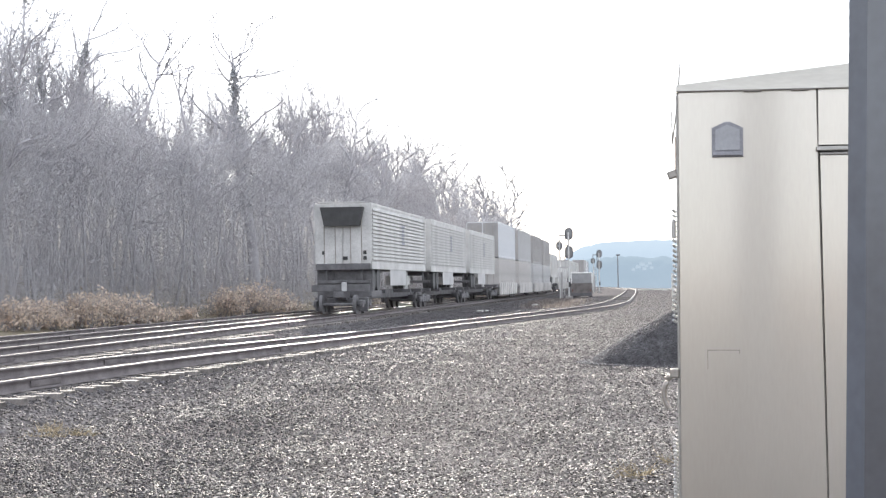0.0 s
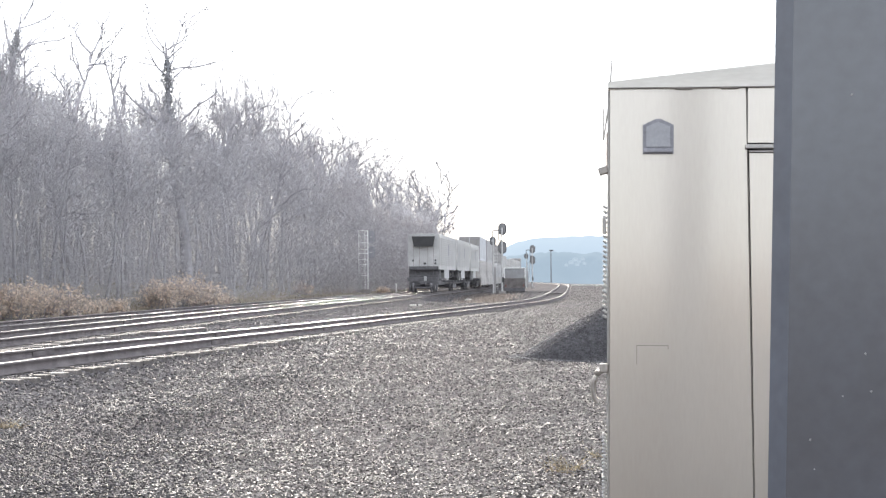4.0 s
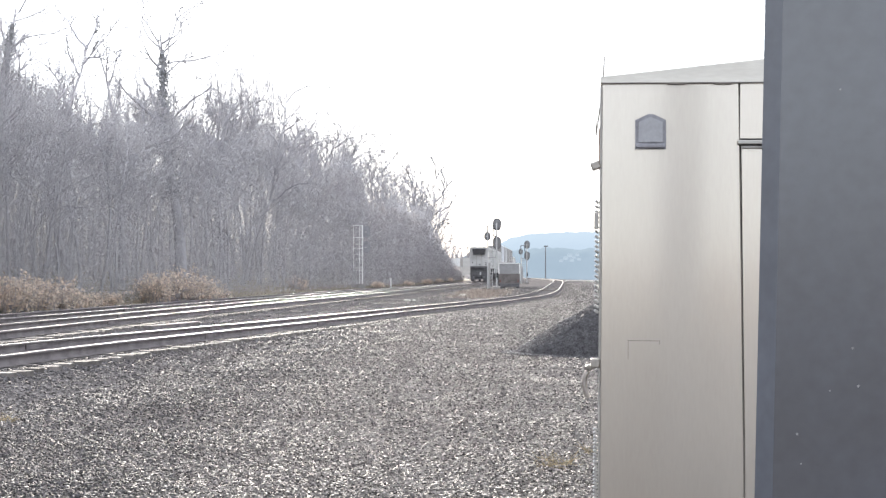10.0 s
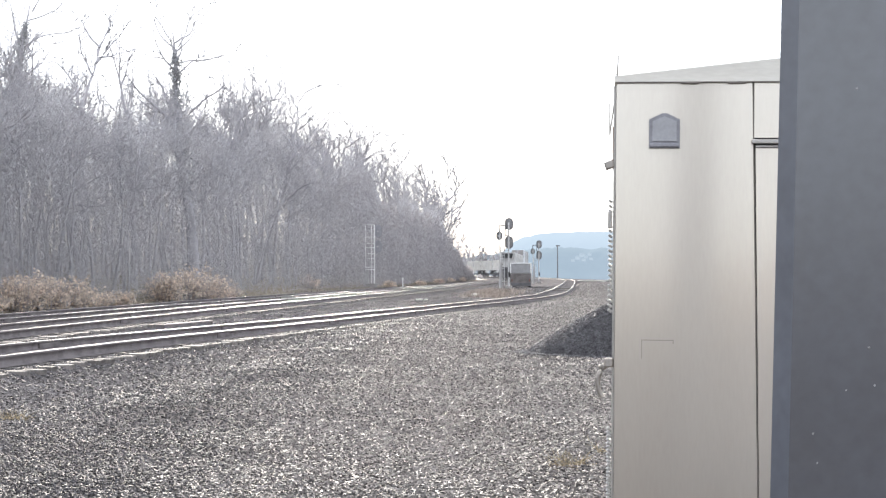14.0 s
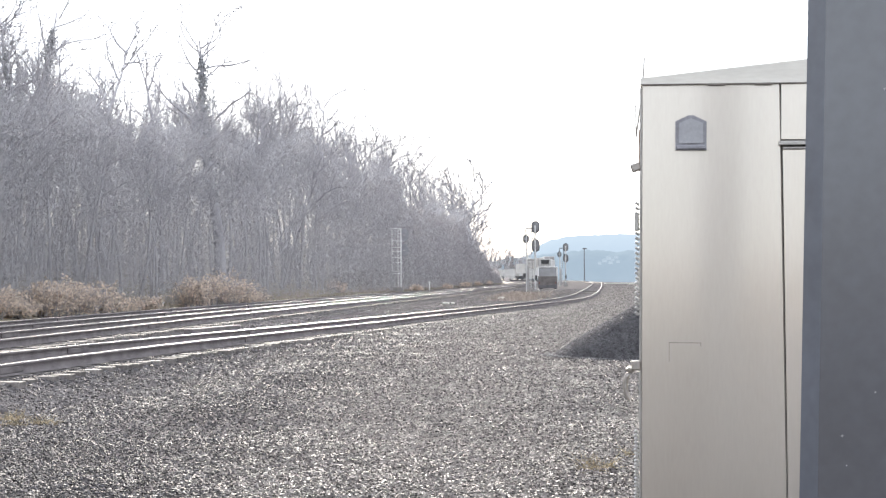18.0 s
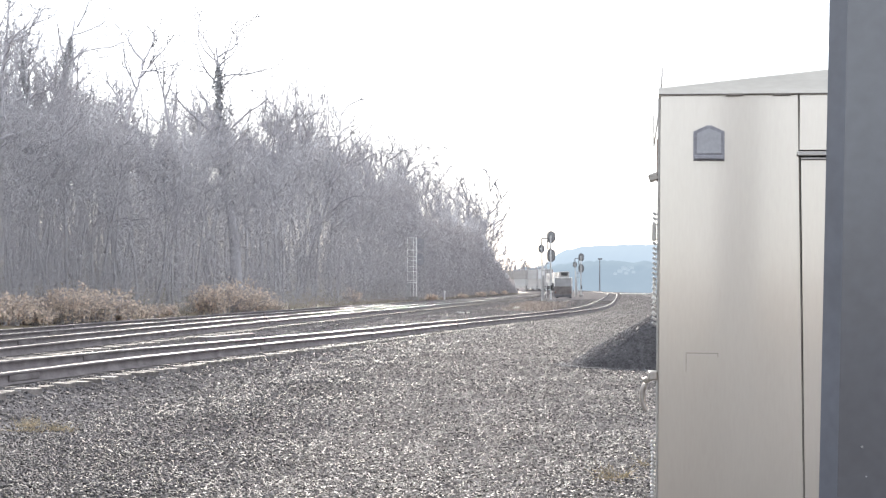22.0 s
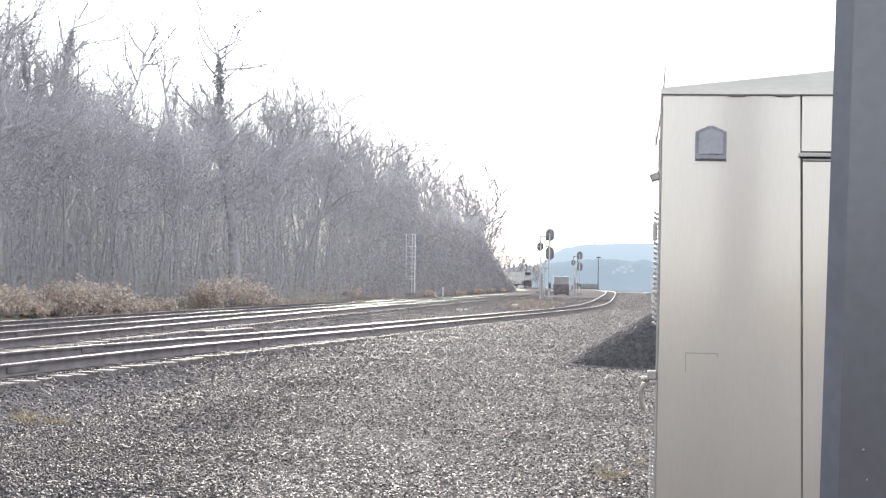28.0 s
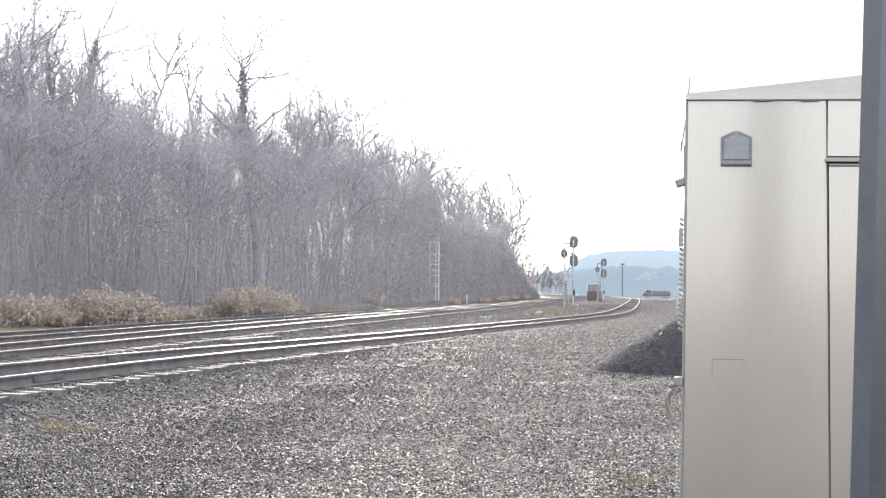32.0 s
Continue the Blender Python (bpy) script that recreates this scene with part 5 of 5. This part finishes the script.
MASS = ((-0.34, 0.122), (-0.289, 0.116), (-0.27, 0.112), (-0.252, 0.114), (-0.234, 0.11), (-0.215, 0.11), (-0.197, 0.094), (-0.19, 0.087), (-0.179, 0.094), (-0.164, 0.096), (-0.149, 0.097),
        (-0.135, 0.088), (-0.12, 0.081), (-0.105, 0.084), (-0.09, 0.088), (-0.083, 0.09), (-0.065, 0.075), (-0.05, 0.057), (-0.032, 0.066), (-0.021, 0.064), (-0.0154, 0.046), (0.0048, 0.0405),
        (0.023, 0.035), (0.03, 0.0205), (0.037, 0.0103), (0.0433, 0.0022), (0.047, -0.0033), (0.058, -0.006))
EDGE_B = np.linspace(-0.36, 0.06, 240)
_y = np.arange(35.0, 410.0, 0.5)
EDGE_Y = np.interp(EDGE_B, (MAIN.x_at(_y) - 9.6) / _y, _y)      # where the foot of the woods stands at a bearing


def rise_of(table, b):
    return np.interp(b, [a for a, _ in table], [v for _, v in table])


def edge_at(b):
    return np.interp(b, EDGE_B, EDGE_Y)


def plant(kind, x, y, tall, turn, label="bare grey-brown tree in the trackside woods", vines=0, slim=1.0):
    trunk, crown, spine, full = KINDS[kind]
    t = thing("bare_tree", pose(x, y, float(ground_z(x, y)) - 0.1, 0, 0, turn), label, "tree", "bare trees")
    high = max(0.25, tall / full)
    t.scale = (high * slim, high * slim, high)
    part("trunk", trunk, None, t)
    part("crown", crown, None, t)
    if vines:
        r = np.random.RandomState(int(abs(x * 10)) + kind)
        way = spine[0]
        at = (0.35 + 0.57 * r.uniform(0, 1, vines) ** 0.8) * (len(way) - 1)
        i = at.astype(int)
        mids = way[i] + (way[i + 1] - way[i]) * (at - i)[:, None]
        wide = (0.1 + 0.4 * (1 - at / (len(way) - 1))) * (1 + 0.5 * np.sin(at * 3.1 + kind))
        part("vine", leaf_mesh("vine", mids + r.normal(0, 1, mids.shape) * wide[:, None] * (1, 1, 0.8), 0.1, M_IVY, r), None, t, "dull evergreen vine")
    return t


def build_woods():
    r = random.Random(21)
    b = -0.35
    while b < 0.0385:
        for depth in (1.07, 1.13, 1.2, 1.34):
            near = b < -0.08
            at = b + r.uniform(-0.0035, 0.0035)
            y = float(edge_at(at)) * depth * r.uniform(0.99, 1.04)
            x = at * y
            kind = r.choice((0, 1, 2, 3, 4, 5)) if near else r.choice((10, 11)) if b < -0.02 else r.choice((12, 11)) if b < 0.01 else r.choice((13, 14))
            top = float(rise_of(CROWNS, at)) - r.choice((-0.01, -0.004, 0.003, 0.012))
            if depth < 1.1:       # the foremost stay lower
                top = float(rise_of(MASS, at)) + (0.012 if near else 0.006) + r.uniform(-0.008, 0.008)
            tall = 1.6 + top * y - float(ground_z(x, y))
            if tall > 2.5:
                plant(kind, x, y, tall, r.uniform(0, 360) if near else r.uniform(-30, 30), vines=400 if near and r.random() < 0.1 else 0, slim=r.uniform(0.75, 1.0))
        b += 0.0085 if b < -0.08 else 0.0066
    # trees that stand above the rest along the skyline
    label = "tall bare tree rising above the trackside woods"
    for bear, up, depth, kind, slim, turn, vines in ((-0.281, 0.215, 1.1, 3, 0.9, 20, 400), (-0.27, 0.176, 1.12, 0, 0.9, 80, 1000), (-0.253, 0.215, 1.25, 7, 0.8, 40, 2500), (-0.231, 0.158, 1.2, 9, 1.0, 160, 0),
                                                   (-0.208, 0.166, 1.2, 9, 1.1, 10, 0), (-0.181, 0.159, 1.15, 8, 0.9, 0, 0), (-0.1495, 0.19, 1.1, 6, 0.85, 15, 3000), (-0.14, 0.115, 1.1, 9, 1.0, 0, 0),
                                                   (-0.114, 0.137, 1.12, 5, 0.55, 30, 0), (-0.103, 0.141, 1.12, 2, 0.55, 70, 0), (-0.094, 0.145, 1.14, 1, 0.5, 10, 0), (-0.087, 0.142, 1.12, 5, 0.55, 120, 0)):
        y = float(edge_at(bear)) * depth
        x = bear * y
        tall = 1.6 + up * y - float(ground_z(x, y))
        bend, size = KINDS[kind][2][0][11], slim * tall / KINDS[kind][3]       # set back by its own lean
        x -= size * (bend[0] * math.cos(radians(turn)) - bend[1] * math.sin(radians(turn)))
        plant(kind, x, y, tall, turn, label, vines, slim)
    # a thin row on the far side of the valley bend
    for i in range(16):
        x, y = 22.5 + i * 1.0 + r.uniform(-0.4, 0.4), 585 + r.uniform(-20, 25)
        plant(15, x, y, r.uniform(8.5, 13.0), r.uniform(0, 360), "distant bare tree beyond the bend of the line")


def build_thicket():
    """Fine twigs of the saplings and brush that fill the lower woods, thinning out upwards."""
    r = np.random.RandomState(5)
    m = 700000
    b = np.where(r.uniform(0, 1, m) < 0.97, r.uniform(-0.35, 0.03, m), 0.03 + 0.012 * r.uniform(0, 1, m) ** 2)
    y = edge_at(b) * (1 + 0.3 * r.uniform(0, 1, m) ** 1.3)
    x = b * y
    lump = 0.004 * np.sin(b * 130) + 0.003 * np.sin(b * 310 + 1) + 0.002 * np.sin(b * 720 + 2) + 0.0012 * np.sin(b * 1500)
    top = 1.6 + (rise_of(MASS, b) + lump * np.clip((0.05 - b) / 0.05, 0, 1)) * y
    low = ground_z(x, y)
    u = r.uniform(0, 1, m)
    z = low + (top - low) * u + np.abs(r.normal(0, 0.004, m)) * y * (u > 0.8) * np.clip((0.06 - b) / 0.06, 0, 1)
    keep = top > low + 0.2
    mids, far = np.stack([x, y, z], -1)[keep], (y[keep] / 80)[:, None]
    ob = new("thicket", slivers("thicket", mids, 0.15 * far ** 0.7, 0.0085 * far, M_LITTER, r))
    tagged(ob, "dense grey-brown brush and fine twigs under the trees", "brush", kind="stuff")
    # browner scrub along the far bank, low where it runs out
    # spread leftwards too, its darker colour putting shade into the pale far brush
    m = 110000
    b = -0.075 + 0.132 * r.uniform(0, 1, m) ** 0.45
    y = edge_at(b) * (0.985 + 0.12 * r.uniform(0, 1, m))
    x = b * y
    low = ground_z(x, y)
    top = 1.6 + (rise_of(MASS, b) + 0.0018 * np.sin(b * 900) + 0.001 * np.sin(b * 2300)) * y
    keep = top > low + 0.1
    mids, far = np.stack([x, y, low + (top - low) * r.uniform(0, 1, m) ** 1.15], -1)[keep], (y[keep] / 300)[:, None]
    ob = new("scrub", slivers("scrub", mids, 0.4 * far, 0.036 * far, M_SCRUB, r))
    tagged(ob, "brownish scrub on the far bank, low where it runs out", "brush", kind="stuff")


def build_bushes():
    """Pale dry bushes along the foot of the bank."""
    r = np.random.RandomState(31)
    spots = [(-0.298, 54, 0.9), (-0.283, 55.5, 1.0), (-0.268, 57, 0.8), (-0.25, 59, 1.15), (-0.239, 60.5, 1.25), (-0.228, 61.5, 1.2), (-0.216, 63.5, 1.05), (-0.2, 66.5, 0.7), (-0.183, 70, 0.6),
             (-0.152, 78, 1.35), (-0.143, 80, 1.6), (-0.134, 82, 1.55), (-0.124, 84.5, 1.2), (-0.115, 87, 0.8)]
    for i in range(7):
        y = 128 + i * 31 + r.uniform(-4, 4)
        x = MAIN.x_at(y) - r.uniform(8.0, 10.5)
        spots.append((x / y, y, r.uniform(0.5, 0.9)))
    for px, dist, size in spots:
        x, y = px * dist, dist
        b = thing("dry_bush", pose(x, y, float(ground_z(x, y)) - 0.05), "dry tan-leaved bush at the foot of the bank", "bush", "dry bushes")
        n = 60
        start = r.normal(0, 0.25, (n, 3)) * (1, 1, 0)
        way = np.stack([r.normal(0, 0.5, n), r.normal(0, 0.5, n), np.ones(n)], -1)
        stem = grow(r, start, way, r.uniform(0.7, 1.25, n) * size, np.full(n, 0.014), 5, 0.15, 0.0)
        a = sprout(r, *stem, 5, 0.2, 1.0, 0.6, 0.4, 0.7)
        tw = grow(r, a[0], a[1], a[2], np.full(len(a[0]), 0.008), 3, 0.2, 0.02)
        v, f = tubes([stem, tw], 3)
        part("stem_tangle", raw_mesh("stem_tangle", v, f, M_BRUSH), None, b)
        mids = tw[0][r.randint(0, len(tw[0]), 1600), r.randint(0, 3, 1600)] + r.normal(0, 0.09, (1600, 3))
        part("foliage", leaf_mesh("foliage", mids, 0.085, M_LEAF, r), None, b, "dry tan leaves")


build_woods()
build_thicket()
build_bushes()


# ---------------------------------------------------------------- distance
def ridge(name, dist, tops, material, label, jag, seed):
    """A long ridge across the valley; tops: bearing (tangent) and height."""
    r = np.random.RandomState(seed)
    b = np.linspace(-0.9, 0.9, 900)
    h = np.interp(b, [t[0] for t in tops], [t[1] for t in tops])
    h = h + jag * np.convolve(r.normal(0, 1, 900), np.ones(3) / 3, "same")
    x = b * dist
    rows = [np.stack([x, np.full(900, dist), np.full(900, -40.0)], -1), np.stack([x, dist + 0.1 * dist + 0 * x, h * 0.6], -1),
            np.stack([x * 1.15, dist * 1.15 + 0 * x, h], -1), np.stack([x * 1.4, dist * 1.5 + 0 * x, np.full(900, -40.0)], -1)]
    v = np.concatenate(rows)
    i = np.arange(899)
    f = np.concatenate([np.stack([k * 900 + i, k * 900 + i + 1, (k + 1) * 900 + i + 1, (k + 1) * 900 + i], -1) for k in range(3)])
    ob = new(name, raw_mesh(name, v, f, material))
    tagged(ob, label, "hill", kind="structure")


def height_for(y, dist):
    return 1.6 + (504 - y) / 2720 * dist * 1.15


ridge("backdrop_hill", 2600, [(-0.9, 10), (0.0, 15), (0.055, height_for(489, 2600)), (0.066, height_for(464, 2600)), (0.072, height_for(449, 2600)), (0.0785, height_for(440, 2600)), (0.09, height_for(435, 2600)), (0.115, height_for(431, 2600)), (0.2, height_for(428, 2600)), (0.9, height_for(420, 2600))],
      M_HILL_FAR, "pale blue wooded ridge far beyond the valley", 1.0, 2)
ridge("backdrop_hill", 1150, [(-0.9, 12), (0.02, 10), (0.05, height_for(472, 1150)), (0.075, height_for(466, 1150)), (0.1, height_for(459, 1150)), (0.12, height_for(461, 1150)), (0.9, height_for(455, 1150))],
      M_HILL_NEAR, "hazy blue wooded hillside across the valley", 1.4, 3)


def build_rear_hill():
    """Sunlit woods far behind, out of view, added to darken the reflection in the metal wall."""
    b = np.linspace(-1.6, 1.6, 200)
    r = np.random.RandomState(9)
    h = 33 + 5 * np.sin(b * 5) + 3 * np.sin(b * 17) + np.convolve(r.normal(0, 1.6, 200), np.ones(2) / 2, "same")
    rows = [np.stack([b * 600, np.full(200, -600.0), np.full(200, -5.0)], -1), np.stack([b * 640, np.full(200, -640.0), h * 0.75], -1), np.stack([b * 700, np.full(200, -700.0), h], -1), np.stack([b * 800, np.full(200, -800.0), np.full(200, -5.0)], -1)]
    i = np.arange(199)
    f = np.concatenate([np.stack([k * 200 + i, (k + 1) * 200 + i, (k + 1) * 200 + i + 1, k * 200 + i + 1], -1) for k in range(3)])
    ob = new("backdrop_hill", raw_mesh("backdrop_hill", np.concatenate(rows), f, M_REAR_WOODS))
    tagged(ob, "brown sunlit wooded ridge added out of view for its reflection", "hill", kind="structure")


build_rear_hill()


def build_houses():
    r = random.Random(2)
    for bx, z in ((0.1165, 14.2), (0.1192, 13.0), (0.1138, 12.2), (0.1215, 14.8), (0.1178, 10.8), (0.1107, 10.4), (0.1226, 11.6)):
        h = thing("house", pose(bx * 1130, 1130, z, 0, 0, r.uniform(-30, 30)), "small pale house on the hazy hillside", "house", "far houses")
        h.scale = [r.uniform(0.45, 0.7)] * 3
        # walls and roofs glow a little, carrying the same painted haze
        bm = bmesh.new()
        box(bm, (4.5, 4, 3), (0, 0, 0), 0.05)
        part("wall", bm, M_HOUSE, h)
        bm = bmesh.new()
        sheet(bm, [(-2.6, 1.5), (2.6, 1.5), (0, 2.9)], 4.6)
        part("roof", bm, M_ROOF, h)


build_houses()


def build_crossing():
    bm = bmesh.new()
    box(bm, (7.2, 2.4, 0.16), (0, 0, 0.1), 0.02, Matrix.Rotation(radians(-4), 4, "Z"))
    ob = new("road", mesh_of("road", bm, M_PAVED))
    ob.matrix_world = pose(36.2, 286, 0)
    tagged(ob, "pale concrete road strip at the far end of the yard", "road", kind="structure")


build_crossing()


def build_grass():
    """Low rusty grass and weeds round the foot of the signal, and tufts along the bank."""
    r = np.random.RandomState(44)
    n = 5000
    y = np.concatenate([r.uniform(96, 148, n // 2), r.uniform(55, 300, n - n // 2)])
    x = np.concatenate([r.normal(0.058, 0.011, n // 2) * y[:n // 2], MAIN.x_at(y[n // 2:]) - r.uniform(6.8, 9.6, n - n // 2)])
    gap = np.minimum(np.abs(SIDING.x_at(y) - x), np.abs(MAIN.x_at(y) - x))
    x, y = x[gap > 2.4], y[gap > 2.4]
    n = len(x)
    h = r.uniform(0.08, 0.26, n)
    a = r.uniform(0, 6.283, n)
    lean = r.normal(0, 0.12, (n, 2))
    z = ground_z(x, y)
    wide = 0.03
    base1 = np.stack([x - wide * np.cos(a), y - wide * np.sin(a), z], -1)
    base2 = np.stack([x + wide * np.cos(a), y + wide * np.sin(a), z], -1)
    tip = np.stack([x + lean[:, 0], y + lean[:, 1], z + h], -1)
    v = np.stack([base1, base2, tip], 1).reshape(-1, 3)
    ob = new("dead_grass", raw_mesh("dead_grass", v, np.arange(3 * n).reshape(n, 3), M_RED_GRASS))
    tagged(ob, "low rusty dead grass on the stony ground", "grass", kind="stuff")


build_grass()


def build_bits():
    """Pale pieces lying about the yard."""
    for x, y, size, turn in ((4.95, 106, (0.42, 0.2, 0.16), 20), (-3.6, 34.2, (0.16, 0.1, 0.12), 40), (0.95, 88, (0.36, 0.2, 0.1), -30), (1.35, 89, (0.2, 0.16, 0.08), 10), (35.0, 268, (0.9, 0.3, 0.25), 30), (37.5, 262, (1.2, 0.3, 0.2), -40)):
        bm = bmesh.new()
        box(bm, size, (0, 0, size[2] / 2), 0.03)
        ob = new("concrete_lump", mesh_of("concrete_lump", bm, M_PAVED))
        ob.matrix_world = pose(x, y, 0.0, 0, 0, turn)
        tagged(ob, "pale broken concrete lump lying on the yard", "rubble", "concrete lumps")
    for k, s in enumerate((128.5, 141.0)):
        p, h = SIDING.at(s + 31)
        bm = bmesh.new()
        box(bm, (1.4, 0.3, 0.08), (0, 0, 0), 0.02)
        ob = new("crossing_plank", mesh_of("crossing_plank", bm, M_TIE))
        ob.matrix_world = Matrix.Translation((p.x, p.y, RAIL_Z - 0.06 - float(dip(p.y)))) @ Matrix.Rotation(-h, 4, "Z")
        tagged(ob, "pale crossing plank laid over the siding", "plank", "crossing planks")


build_bits()


def build_tufts():
    """Small dry tufts among the stones."""
    r = np.random.RandomState(6)
    for x, y in ((-4.55, 16.8), (-4.25, 17.0), (-4.75, 17.5), (1.9, 13.5), (1.35, 12.6)):
        n = 70
        start = np.stack([x + r.normal(0, 0.1, n), y + r.normal(0, 0.1, n), np.zeros(n)], -1)
        start[:, 2] = ground_z(start[:, 0], start[:, 1])
        way = np.stack([r.normal(0, 0.8, n), r.normal(0, 0.8, n), np.full(n, 0.8)], -1)
        way /= np.linalg.norm(way, axis=1)[:, None]
        v, f = tubes([grow(r, start, way, r.uniform(0.06, 0.2, n), np.full(n, 0.003), 4, 0.2, -0.12)], 3)
        ob = new("grass_tuft", raw_mesh("grass_tuft", v, f, M_GRASS))
        tagged(ob, "small dry straw-coloured tuft among the stones", "grass", "grass tufts")


build_tufts()


def build_timber():
    bm = bmesh.new()
    box(bm, (0.22, 3.2, 0.16), (0, 0, 0.08), 0.015)
    ob = new("loose_tie", mesh_of("loose_tie", bm, M_RAIL))
    ob.matrix_world = pose(-5.4, 38.5, 0.2, 0, 0, -14)
    tagged(ob, "loose weathered tie lying between the tracks", "railway tie")


build_timber()
stones("yard_stones", 240000, yard_stones, 0.007, 0.019, M_STONE, "loose grey crushed stones over the yard", seed=12)
stones("damp_stones", 230000, damp_stones, 0.007, 0.02, M_DARK_STONE, "darker stones along the side of the yard", seed=15)
stones("far_yard_stones", 66000, far_stones, 0.01, 0.022, M_STONE, "loose grey stones farther up the yard", seed=16)
stones("shoulder_stones", 44000, shoulder_stones, 0.01, 0.024, M_CHIP, "loose grey ballast stones beside the siding", seed=13)
stones("ballast_stones", 52000, between_stones, 0.011, 0.025, M_CHIP, "loose grey ballast stones between the tracks", seed=14)


# ---------------------------------------------------------------- what moves
def motions():
    for car, off, length in TRAIN:
        walk(car, [(t, car_pose(START + off + SPEED * t, length)) for t in range(33)])
    walk(VAN, [(t, pose(x, y, 0.0, 0, 0, -6)) for t, x, y in VAN_ROWS])
    walk(ENGINE, [(t, pose(((971 + 77 - 24 + 21 * (t - 27.5)) - 784) / 2720 * 800, 800, -2.1, 0, 0, -90)) for t in (0, 8, 16, 24, 28, 32)])


motions()
